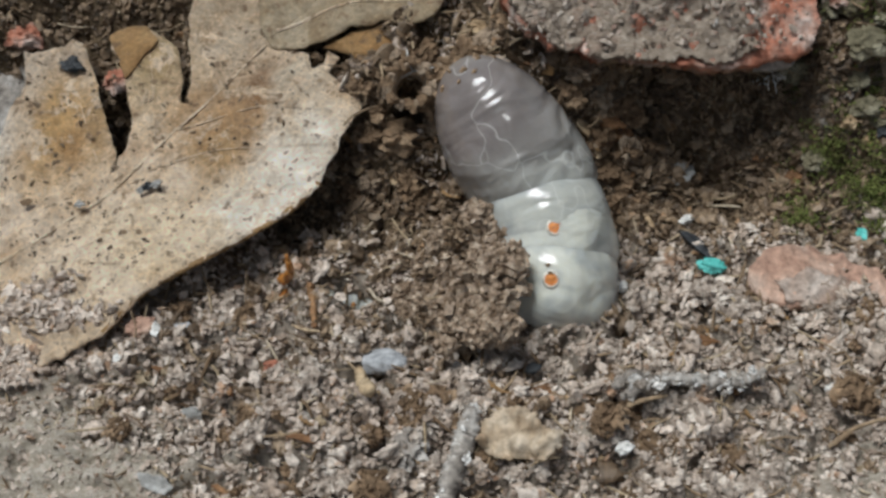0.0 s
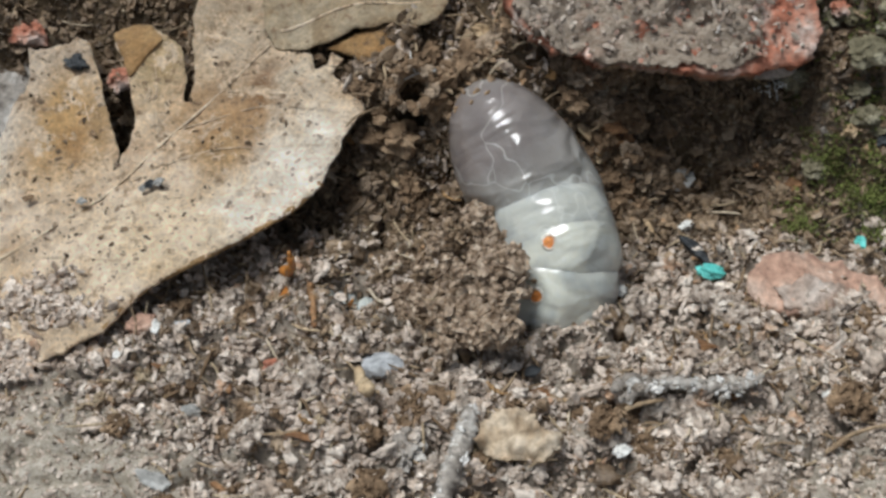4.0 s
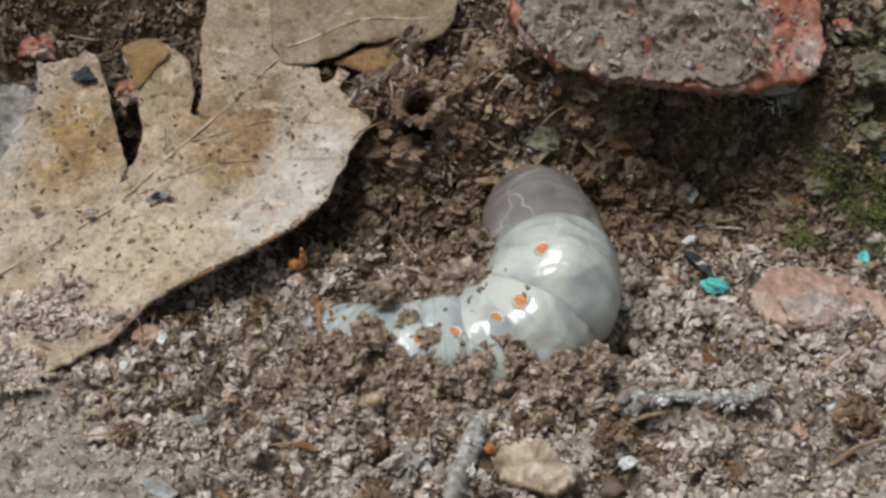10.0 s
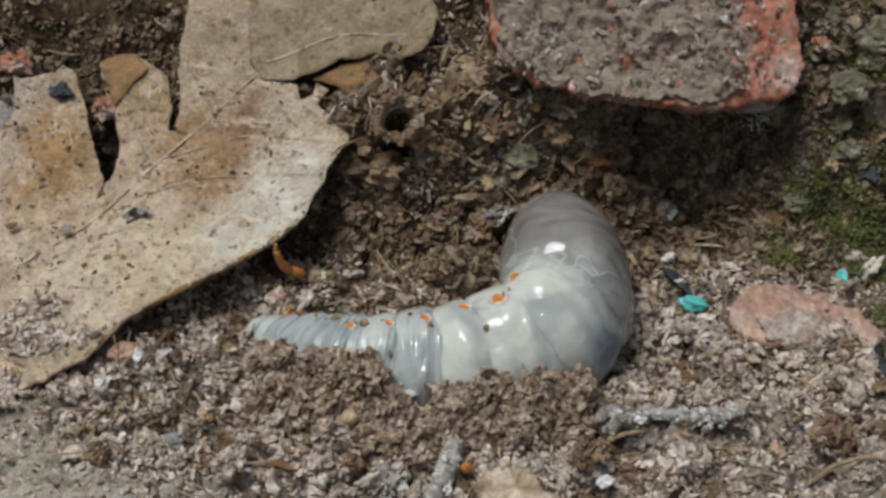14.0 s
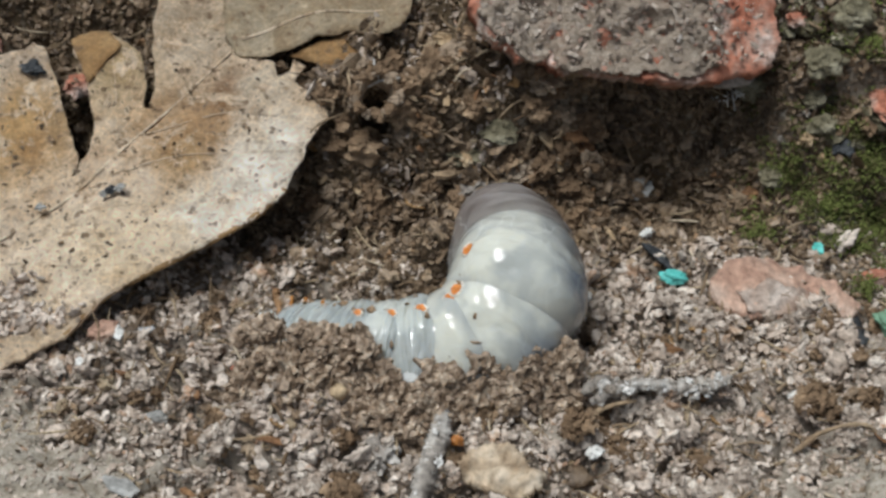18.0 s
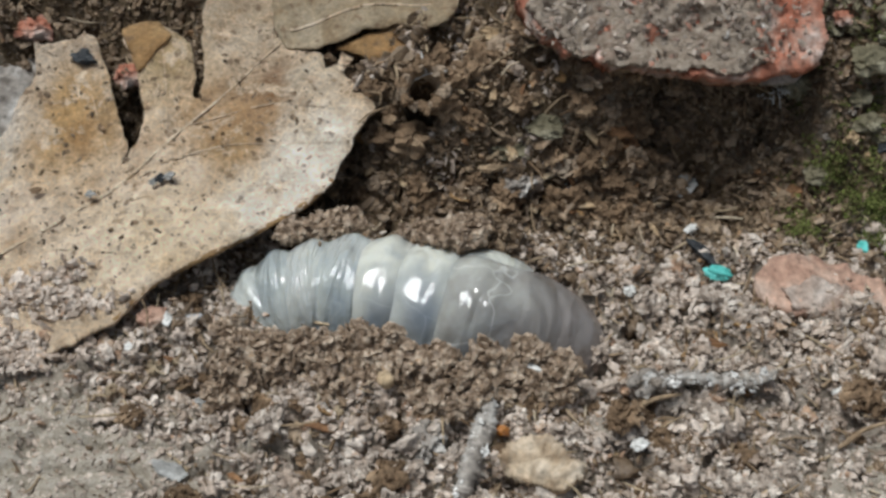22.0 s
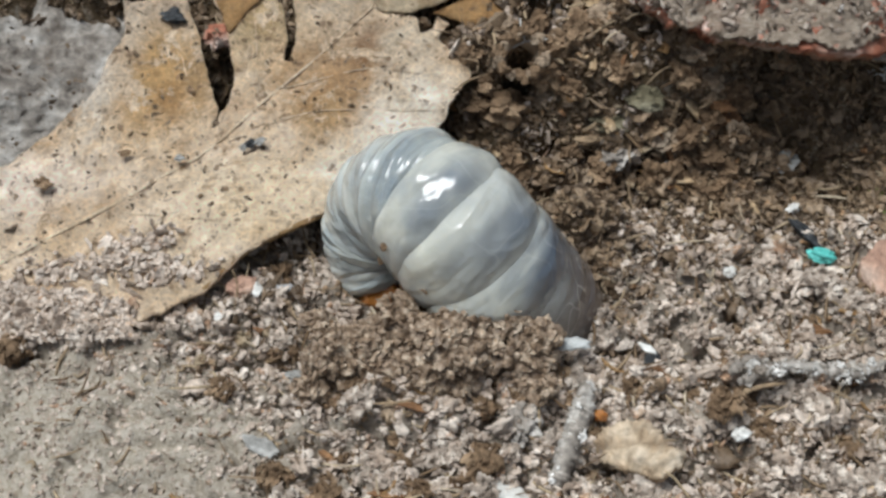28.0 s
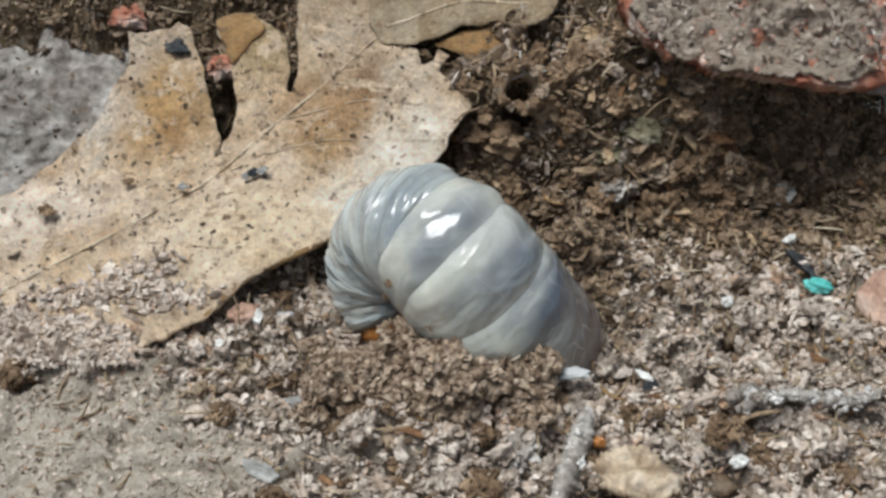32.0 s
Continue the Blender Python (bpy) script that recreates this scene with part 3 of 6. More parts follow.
def sow(n, seed, box, keep=None):
    """n places on the ground in a box x0, x1, y0, y1."""
    rng = np.random.RandomState(seed)
    x, y = rng.uniform(box[0], box[1], n), rng.uniform(box[2], box[3], n)
    if keep is not None:
        ok = rng.uniform(size=n) < keep(x, y)
        x, y = x[ok], y[ok]
    return x, y


def dug(x, y):
    """How dark the soil is: freshly dug and moist in the mound, the hollow and the bank; darkened under the brick for
    its shadow.
    """
    # the bump at (27, 8) puts the brick's shadow into the crumbs' colour
    w = bump(x, y, 3, 0, 13, 5.5) + 0.9 * bump(x, y, 27, 8, 9, 4.5) + 0.7 * bump(x, y, 36, 2, 12, 8) + 0.9 * bump(x, y, 0, -8, 13, 4) + 0.9 * ease((y - 2) / 4) * (1 - 0.35 * ease((x - 31) / 6) * ease((9 - y) / 4)) + 0.5 * bump(x, y, -18, 3, 8, 8) + 1.4 * ease((y - 12) / 3) * (1 - ease((x + 10) / 6))
    return np.clip(w + 0.35 * grain(x / 4, y / 4, 21), 0, 1)


def scatter_soil():
    rng = np.random.RandomState(4)
    open_hole = lambda x, y: 1 - np.exp(-(((x + 2.2) / 1.9) ** 2 + ((y - 11.6) / 1.9) ** 2) ** 2)
    for name, label, mat, wet in (("dry_soil_crumbs", "loose dry grey-brown soil crumbs and grit", dry_mat, False),
                                  ("moist_soil_crumbs", "dark brown moist soil crumbs freshly dug, some standing for shade under the brick", moist_mat, True)):
        keep = (lambda x, y: dug(x, y) * open_hole(x, y)) if wet else (lambda x, y: (1 - dug(x, y)) * open_hole(x, y))
        allv, allf, base = [], [], 0
        flags = []
        for n, lo, hi, level, sd, thin, squash, box in (
                (52000, 0.09, 0.36, 1, 1, 0.7, 1.1, (-56, 48, -34, 26)), (15000, 0.2, 0.58, 2, 2, 0.65, 1.3, (-56, 48, -34, 26)), (1100, 0.5, 1.0, 3, 3, 0.7, 0.8, (-56, 48, -34, 26)),
                (13000, 0.2, 0.6, 1, 4, 0.22, 0.9, (-60, 50, -36, 30)), (9000, 0.15, 0.5, 2, 5, 0.6, 0.8, (-36, 48, 5, 16)), (2500, 0.3, 0.9, 1, 6, 0.2, 1.0, (-30, 48, 5, 18)), (5200, 0.14, 0.5, 2, 7, 0.75, 0.8, (-6, 10, -5.5, 1)), (1500, 0.16, 0.5, 2, 8, 0.75, 0.8, (-18, 10, -21, -15))):
            x, y = sow(n, sd + (50 if wet else 0), box, keep)
            if lo > 0:
                ok = rng.uniform(size=len(x)) > trodden(x, y) * (1 if lo > 0.2 else 0.1)
                x, y = x[ok], y[ok]
            s = lo + (hi - lo) * rng.uniform(size=len(x)) ** 2
            s = s * (1 - 0.5 * trodden(x, y))
            z = land(x, y) + s * rng.uniform(-0.1, squash, len(x)) * (1 - 0.6 * trodden(x, y))
            v, f = crumbs(np.stack([x, y, z], 1), s, level, sd, thin=thin)
            allv.append(v)
            allf.append(f + base)
            flags.append(np.full(len(f), level >= 3))
            base += len(v)
        thing(name, mesh_of(name, np.vstack(allv), np.vstack(allf), mat, np.concatenate(flags)), label=label, category="soil", kind="stuff")
    # fibres and flakes of plant litter
    v, f, base = [], [], 0
    x, y = sow(4200, 77, (-60, 50, -36, 26), lambda x, y: 1 - 0.75 * trodden(x, y))
    for i in range(len(x)):
        n, w = 0.5 + 3.2 * rng.uniform() ** 2, rng.uniform(0, 6.28)
        d = np.array([math.cos(w), math.sin(w), rng.uniform(-0.4, 0.5)]) * n
        p = np.array([x[i], y[i], float(land(x[i], y[i])) + 0.35])
        mid = p + d * 0.5 + rng.normal(size=3) * 0.18
        tv, tf = tube(curve([p, mid, p + d], 5), np.array([0.6, 1, 1, 0.9, 0.4]) * rng.uniform(0.04, 0.15), 4)
        v += tv
        f += [tuple(k + base for k in q) for q in tf]
        base += len(tv)
    thing("plant_litter", mesh_of("plant_litter", v, f, fibre_mat), label="short dry plant fibres scattered in the soil", category="litter", kind="stuff")


def plate(outline, thick, top, step=0.8, jag=0.15, rough=0.05, seed=0, smooth_edge=3):
    """A sheet or slab of a given outline: top face, underside and an edge between; top gives its height."""
    rng = np.random.RandomState(seed)
    ring = np.asarray(outline, float)
    closed = np.vstack([ring, ring[:1]])
    n = max(12, int(np.linalg.norm(np.diff(closed, axis=0), axis=1).sum() / (step * 0.6)))
    d = np.r_[0, np.cumsum(np.linalg.norm(np.diff(closed, axis=0), axis=1))]
    s = np.linspace(0, d[-1], n, endpoint=False)
    edge = np.stack([np.interp(s, d, closed[:, 0]), np.interp(s, d, closed[:, 1])], 1)
    for _ in range(smooth_edge):
        edge = 0.5 * edge + 0.25 * (np.roll(edge, 1, 0) + np.roll(edge, -1, 0))
    edge = edge + jag * np.stack([grain(s * 0.9, s * 0 + 3.3, seed), grain(s * 0.9, s * 0 + 9.1, seed + 1)], 1)
    edge = edge + 0.4 * jag * rng.uniform(-1, 1, edge.shape)
    x0, y0 = edge.min(0)
    x1, y1 = edge.max(0)
    gx, gy = np.meshgrid(np.arange(x0, x1, step), np.arange(y0, y1, step))
    g = np.stack([gx.ravel(), gy.ravel()], 1) + rng.uniform(-0.2, 0.2, (gx.size, 2)) * step
    a, b = edge, np.roll(edge, -1, 0)
    cross = (a[None, :, 1] > g[:, None, 1]) != (b[None, :, 1] > g[:, None, 1])
    at = a[None, :, 0] + (g[:, None, 1] - a[None, :, 1]) / (b - a + 1e-9)[None, :, 1] * (b - a)[None, :, 0]
    inside = (cross & (g[:, None, 0] < at)).sum(1) % 2 == 1
    clear = np.array([np.hypot(*(edge - q).T).min() > step * 0.45 for q in g])
    g = g[inside & clear]
    pts = [Vector(q) for q in np.vstack([edge, g])]
    got = delaunay_2d_cdt(pts, [], [list(range(n))], 1, 1e-5)
    p = np.array([q[:] for q in got[0]])
    tris = [tuple(t) for t in got[2]]
    m = len(p)
    z = top(p[:, 0], p[:, 1]) + rough * grain(p[:, 0] * 1.1, p[:, 1] * 1.1, seed + 5) + 0.5 * rough * grain(p[:, 0] * 2.7, p[:, 1] * 2.7, seed + 6)
    low = z - thick * (1 + 0.25 * grain(p[:, 0] * 0.5, p[:, 1] * 0.5, seed + 8))
    verts = np.vstack([np.column_stack([p, z]), np.column_stack([p, low])])
    faces = [t for t in tris] + [(c + m, b + m, a + m) for a, b, c in tris]
    count = {}
    for t in tris:
        for k in range(3):
            count[(t[k], t[(k + 1) % 3])] = 1
    for (a, b) in count:
        if (b, a) not in count:
            faces.append((b, a, a + m, b + m))
    return verts, faces


# ---- the dead leaf ----
def leaf_height(x, y):
    """The leaf lies low in front and rises towards the bank, with its rims curled."""
    x, y = np.asarray(x, float), np.asarray(y, float)
    z = 3.0 + np.where(y > 2.8, 0.36, 0.22) * (y - 2.8) + 0.05 * (x + 24.5)
    rib = (y - 3.7) - 0.98 * (x + 28.5)
    return z - 0.5 * np.exp(-(rib / 2.2) ** 2) + 0.35 * grain(x / 6, y / 6, 31) + 0.12 * np.sin(rib * 0.8)


def dead_leaf():
    leaf = new("dead_leaf")
    tagged(leaf, "large dry tan oak leaf with brown stains lying on soil", "leaf")
    main = [(-27.6, -10.6), (-25.1, -7.9), (-22.0, -5.6), (-17.5, -2.7), (-13.8, -0.4), (-11.8, 1.1), (-10.1, 3.0), (-9.1, 5.3), (-8.5, 5.7), (-8.5, 6.7), (-7.3, 8.8), (-6.6, 9.8), (-6.9, 11.4),
            (-7.8, 12.4), (-9.2, 12.9), (-9.5, 13.6), (-9.2, 14.4), (-8.6, 15.1), (-9.6, 15.6), (-10.0, 14.3), (-11.1, 13.9), (-11.5, 15.2), (-13.4, 16.1), (-16.0, 17.8), (-15.8, 21.5), (-15.4, 25.2),
            (-22.4, 25.3), (-22.5, 20.5), (-22.6, 17.3), (-22.1, 14.7), (-22.2, 12.9), (-22.5, 11.2)]
    small = [(-23.1, 11.5), (-22.9, 12.9), (-23.2, 15.2), (-23.8, 16.6), (-25.0, 17.7), (-26.5, 19.1), (-28.4, 19.0), (-30.0, 18.5), (-29.7, 17.3), (-28.8, 15.5), (-28.1, 13.5), (-27.8, 11.9), (-27.4, 9.8),
             (-27.4, 8.1), (-27.7, 7.1), (-28.5, 5.2)]
    left = [(-29.0, 4.9), (-28.4, 6.3), (-28.9, 7.8), (-29.5, 9.8), (-30.2, 11.8), (-30.9, 13.8), (-31.8, 16.1), (-32.6, 17.6), (-33.5, 18.2), (-34.1, 17.4), (-35.3, 17.3), (-36.9, 17.1), (-38.1, 17.2),
            (-37.8, 16.2), (-37.3, 13.8), (-38.4, 11.5), (-39.7, 8.1), (-41.8, 5.6), (-44.4, 3.0), (-46.9, 0.4), (-51.9, -4.4), (-49.9, -12.9), (-43.9, -13.6), (-37.6, -13.9), (-32.2, -13.3)]
    part("blade", mesh_of("blade", *plate(main + small + left, 0.25, leaf_height, 0.45, 0.16, 0.2, 11, 0), leaf_mat), leaf)
    raised = lambda x, y: leaf_height(x, y) + 0.14 + 0.04 * (x + 16) + 0.12 * ease((17 - y) / 2)
    flap = [(-16.6, 25.2), (-16.0, 18.4), (-14.5, 16.4), (-12.0, 15.7), (-10.5, 16.0), (-9.2, 16.7), (-6.6, 17.8), (-4.2, 18.0), (-2.1, 16.9), (-0.3, 17.1), (1.2, 18.8), (1.6, 21.4), (0.3, 24.5)]
    part("torn_lobe", mesh_of("torn_lobe", *plate(flap, 0.22, raised, 0.7, 0.2, 0.12, 12, 1), flap_mat), leaf, "greyish-tan torn leaf lobe")
    fold = [(-10.2, 16.2), (-7.9, 15.5), (-4.5, 14.8), (-2.9, 15.4), (-1.9, 17.2), (-4.2, 18.4), (-6.6, 18.0)]
    part("folded_rim", mesh_of("folded_rim", *plate(fold, 0.2, lambda x, y: leaf_height(x, y) - 0.3, 0.6, 0.15, 0.1, 13, 1), under_mat), leaf, "brown folded-under leaf rim")
    curl = [(-30.1, 18.5), (-28.4, 19.1), (-26.5, 19.2), (-25.3, 17.1), (-26.8, 15.6), (-28.0, 13.4), (-28.9, 15.6), (-29.7, 17.3)]
    part("folded_tip", mesh_of("folded_tip", *plate(curl, 0.2, lambda x, y: leaf_height(x, y) + 0.35, 0.6, 0.12, 0.1, 14, 1), under_mat), leaf, "brown folded-over lobe tip")
    roll = curve(np.array(main[:7]) + np.array([-0.15, 0.15]), 50)
    under = np.column_stack([roll, leaf_height(roll[:, 0], roll[:, 1]) - 0.3])
    part("rolled_rim", mesh_of("rolled_rim", *tube(under, 0.3 + 0.1 * grain(np.arange(50) * 0.3, np.arange(50) * 0.0, 77), 8, 0.12, 5), under_mat), leaf, "orange-brown rolled-under leaf rim")
    rib = [(-50.4, -10.8), (-45.0, -8.4), (-36.6, -2.8), (-31.8, 1.0), (-28.5, 3.7), (-23.2, 8.9), (-18.4, 13.9), (-15.5, 17.0)]

    def vein(name, points, r0, r1):
        line = curve(np.array(points), 24)
        z = leaf_height(line[:, 0], line[:, 1]) + 0.02
        part(name, mesh_of(name, *tube(np.column_stack([line, z]), np.linspace(r0, r1, 24), 6, 0.12, len(points)), rib_mat), leaf)

    vein("midrib", rib, 0.2, 0.09)
    for pts in ([(-31.8, 1.0), (-22.7, 1.8), (-14.4, 2.7)], [(-28.5, 3.7), (-19.0, 6.3), (-10.0, 6.4)], [(-23.2, 8.9), (-15.7, 10.3), (-8.1, 9.3)], [(-19.4, 12.8), (-14.2, 11.4), (-8.6, 10.3)],
                [(-29.0, 3.7), (-30.9, 8.1), (-33.4, 15.5)], [(-36.6, -2.8), (-38.0, 3.0), (-38.6, 8.0)], [(-36.6, -2.8), (-30.0, -3.8), (-22.0, -4.4)], [(-25.0, 7.0), (-25.6, 12.9), (-26.2, 17.0)]):
        vein("side_vein", pts, 0.065, 0.025)
    line = curve([(-14.5, 18.2), (-8.2, 20.0), (-1.5, 19.4)], 20)
    part("side_vein", mesh_of("side_vein", *tube(np.column_stack([line, raised(line[:, 0], line[:, 1]) + 0.02]), np.linspace(0.18, 0.08, 20), 6), rib_mat), leaf)


# ---- brick pieces ----
def brick_fragment():
    """A broken brick that juts out of the bank over the hollow."""
    front = [(-13.5, 12), (-13.2, 6.4), (-12.0, 4.6), (-9.6, 3.0), (-6, 2.0), (-2, 1.3), (1, 0.9), (4.5, 0.0), (8.8, 0.6), (12.9, 0.9), (13.5, 1.6), (13.6, 8), (13.9, 14), (13.6, 21), (0, 22), (-12.5, 21)]
    crust = [(-13.2, 12), (-12.9, 6.6), (-11.9, 4.7), (-9.5, 3.05), (-6, 2.05), (-2, 1.35), (0.8, 1.1), (4.5, 0.6), (7.6, 1.2), (8.8, 2.8), (9.4, 4.6), (8.6, 7.5), (10.2, 10), (11.6, 14), (12.4, 20.4), (0, 21.5), (-12.0, 20.6)]
    brick = new("brick_fragment")
    brick.matrix_basis = pose(19.6 * MM, 8.8 * MM, 10.6 * MM, 40, 0, 1.5)
    tagged(brick, "dirt-crusted red brick fragment jutting from the soil bank", "brick")
    swell = lambda x, y: 0.7 * grain(x / 4, y / 4, 41) + 0.35 * grain(x / 1.7, y / 1.7, 42) + 0.8 * ease((x - 10) / 3)
    part("brick_body", mesh_of("brick_body", *plate(front, 2.6, swell, 0.4, 0.4, 0.3, 15, 0), red_mat), brick)
    part("dirt_crust", mesh_of("dirt_crust", *plate(crust, 0.9, lambda x, y: swell(x, y) + 0.42 + 0.2 * grain(x / 0.9, y / 0.6, 47) + 0.25 * grain(x / 0.42, y / 0.36, 50) - 0.35 * ease((x - 6.5) / 3), 0.28, 0.6, 0.4, 17, 0), crust_mat), brick, "crust of grey-brown dried dirt")
    rng = np.random.RandomState(27)
    x, y = rng.uniform(-13, 12.5, 3000), rng.uniform(1.2, 20, 3000)
    ok = (y > 1.6 + 0.02 * (x + 2) ** 2 * (x < -2)) & ((x < 9) | (rng.uniform(size=3000) < 0.6))
    x, y = x[ok], y[ok]
    grit = np.stack([x, y, swell(x, y) + 0.45 + 0.35 * grain(x / 0.9, y / 0.6, 47)], 1)
    stuck = part("stuck_grit", mesh_of("stuck_grit", *crumbs(grit, 0.07 + 0.3 * rng.uniform(size=len(x)) ** 2.5, 2, 91, thin=0.4), grit_mat, False), brick, "soil crumbs and fibres stuck to the brick")
    tagged(stuck, kind="stuff")
    lip = [(8.2, 0.5), (9.0, -0.1), (12.2, 0.4), (12.6, 1.3), (10.0, 1.6), (8.4, 1.2)]
    part("mortar_lip", mesh_of("mortar_lip", *plate(lip, 0.9, lambda x, y: -1.9 + 0.4 * grain(x, y, 48), 0.35, 0.2, 0.2, 18, 0), twig_mat), brick, "pale mortar crumb under the brick's rim")


def brick_chip():
    line = [(0, 0.5), (1.5, 2.6), (4.5, 3.0), (8, 2.3), (11, 1.2), (13, -0.4), (12, -2), (7, -2.6), (2.5, -2.9), (0.2, -1.6)]
    me = mesh_of("brick_chip", *plate(line, 2.2, lambda x, y: 0.35 * grain(x / 3, y / 3, 44) - 0.12 * np.abs(x - 5), 0.5, 0.3, 0.25, 16, 1), pale_brick_mat)
    chip = thing("brick_chip", me, (26.8, -4.7, -0.4), (14, 1, -7), label="flat pale red brick chip half sunk in soil", category="brick")
    dust = [(2.0, -1.0), (4.5, 0.2), (7.5, 0.4), (9.5, -0.4), (11, -1.6), (7, -2.4), (3.5, -2.6)]
    part("dirt_crust", mesh_of("dirt_crust", *plate(dust, 0.5, lambda x, y: 0.35 * grain(x / 3, y / 3, 44) - 0.12 * np.abs(x - 5) + 0.3 + 0.3 * grain(x, y, 49), 0.4, 0.4, 0.3, 19, 0), dusty_mat), chip, "grey dirt crust on the brick chip")


# ---- single stones, chips, twigs and straws ----
def single(name, at, size, turn, mat, label, category, seed, rough):
    if at[1] < 5 and max(size) < 1.5:
        at = (at[0], at[1], at[2] + 0.55)
    v, f = lump(size, seed, 6 if max(size) > 8 else 4 if max(size) > 0.7 else 3, 0.14 + 1.2 * rough)
    v = v + 0.1 * min(size) * np.stack([grain(v[:, 0] * 1.9 + v[:, 2], v[:, 1] * 1.9 + k * 7, seed + k) for k in range(3)], 1)
    thing(name, mesh_of(name, v, f, mat, max(size) > 8), at, turn, label, category)


def rod(name, line, r0, r1, mat, label, category, seed, wob):
    line = np.array(line)
    line[:, 2] += 0.4 * (line[:, 1] < 5)
    base = line[0].copy()
    fine = curve(line - base, 60)
    k = np.arange(60) * 0.5
    girth = np.linspace(r0, r1, 60) * (1 + 1.2 * wob * grain(k * 0.45, k * 0 + seed, 81) + 1.3 * wob * grain(k * 1.7, k * 0 + seed, 85)) * np.minimum(1, 0.45 + 0.3 * np.minimum(k, 29.5 - k))
    fine = fine + wob * r0 * 0.8 * np.stack([grain(k * 0.5, k * 0 + seed, 82), grain(k * 0.5, k * 0 + seed, 83), grain(k * 0.5, k * 0 + seed, 84)], 1)
    ob = thing(name, mesh_of(name, *tube(fine, girth, 12, wob * 1.2, seed), mat), tuple(base), (0, 0, 0), label, category)
    if r0 > 0.5 and mat == twig_mat:
        rng = np.random.RandomState(seed)
        at = rng.randint(2, 58, 190)
        spots = fine[at] + rng.normal(size=(190, 3)) * np.array([0.3, 0.36, 0.2]) + np.array([0, 0, 0.12])
        crust = part("stuck_grit", mesh_of("stuck_grit", *crumbs(spots, 0.12 + 0.3 * rng.uniform(size=190) ** 2, 2, seed + 90), pale_grit_mat, False), ob, "pale grit stuck to the twig")
        tagged(crust, kind="stuff")


single("plastic_fragment", (24.0, -2.7, -2.6), (1.3, 0.8, 0.6), (10, 8, -8), teal_mat, "small bright teal plastic fragment lying on soil", "plastic", 2, 0.10)
single("plastic_fragment", (37.5, -0.0, -1.7), (0.5, 0.75, 0.5), (0, 0, 15), teal_mat, "tiny teal plastic fragment beside the moss", "plastic", 3, 0.10)
single("slate_piece", (23.1, -0.3, -1.9), (1.9, 0.65, 0.5), (10, 15, -42), slate_mat, "black slate splinter beside a teal fragment", "stone", 5, 0.12)
single("slate_piece", (38.9, -8.5, -3.2), (1.4, 2.0, 1.0), (0, 0, 0), slate_mat, "black slate lump beside the brick chip", "stone", 6, 0.15)
single("white_grit", (-26.3, -12.7, -1.4), (0.5, 0.4, 0.35), (0, 0, 0), white_mat, "small white grit grain on soil", "grit", 7, 0.10)
single("pebble", (-24.7, -9.4, -1.5), (1.4, 1.0, 0.8), (0, 0, 20), pale_brick_mat, "pinkish pebble beside a white grain", "stone", 8, 0.15)
single("white_grit", (-23.5, -9.8, -1.3), (0.45, 0.75, 0.5), (0, 0, 0), white_mat, "white grain on a pink pebble", "grit", 9, 0.10)
single("pebble", (-22.0, -9.5, -1.2), (1.7, 0.8, 0.6), (0, 0, 14), pale_stone_mat, "pale blue-grey pebble on soil", "stone", 10, 0.12)
single("white_grit", (-28.0, -9.1, -2.1), (0.4, 0.4, 0.4), (0, 0, 0), white_mat, "small white grit grain by the leaf rim", "grit", 11, 0.10)
single("amber_crumb", (3.7, -21.4, -1.2), (0.55, 0.5, 0.45), (0, 0, 0), amber_mat, "tiny amber resin crumb on bark", "resin", 14, 0.10)
single("bark_chip", (8.3, -16.2, -1.8), (1.7, 0.8, 0.5), (10, 0, 10), brown_mat, "brown bark chip on soil", "bark", 15, 0.15)
single("bark_flake", (-3.7, -23.8, -3.3), (2.4, 1.2, 0.6), (10, 10, 35), bark_mat, "tan bark flake on soil", "bark", 17, 0.20)
single("pebble", (-2.4, -21.6, -1.2), (1.5, 1.9, 1.1), (0, 0, 25), twig_mat, "rough grey pebble on soil", "stone", 18, 0.45)
single("pebble", (-9.5, -19.7, -0.9), (2.2, 1.9, 1.1), (0, 0, 0), greyrock_mat, "rough dark grey pebble sunk in soil", "stone", 19, 0.30)
single("pebble", (6.9, 7.6, -0.9), (1.8, 1.0, 0.9), (0, -10, 30), twig_mat, "rough pale grey pebble at the foot of the bank", "stone", 20, 0.45)
single("pebble", (10.9, 8.1, -3.0), (0.75, 0.6, 0.5), (0, 0, 0), white_mat, "small white pebble at the foot of the bank", "stone", 21, 0.15)
single("white_grit", (32.0, -15.9, -2.8), (0.7, 0.9, 0.6), (0, 0, 0), white_mat, "sparkling white quartz grain", "grit", 22, 0.20)
single("white_grit", (22.7, 3.5, -3.0), (0.7, 0.55, 0.5), (0, 0, 0), white_mat, "white grit grain on soil", "grit", 23, 0.20)
single("white_grit", (14.5, -21.8, -2.3), (0.8, 0.6, 0.5), (0, 0, 0), white_mat, "white grit grain beside bark", "grit", 24, 0.20)
single("pebble", (16.0, -4.3, -3.2), (0.6, 0.5, 0.45), (0, 0, 0), white_mat, "small white pebble on soil", "stone", 25, 0.20)
single("bark_chip", (21.9, -10.9, -2.1), (1.6, 0.45, 0.4), (0, 0, -4), brown_mat, "dark brown bark splinter on soil", "bark", 26, 0.15)
single("clay_crumb", (15.0, 10.1, 0.1), (1.0, 0.8, 0.7), (0, 0, 0), bark_mat, "tan clay crumb on the bank", "soil", 27, 0.20)
single("clay_crumb", (6.0, 9.1, 1.7), (0.6, 0.9, 0.5), (0, 0, 0), bark_mat, "tan clay flake on the bank", "soil", 28, 0.20)
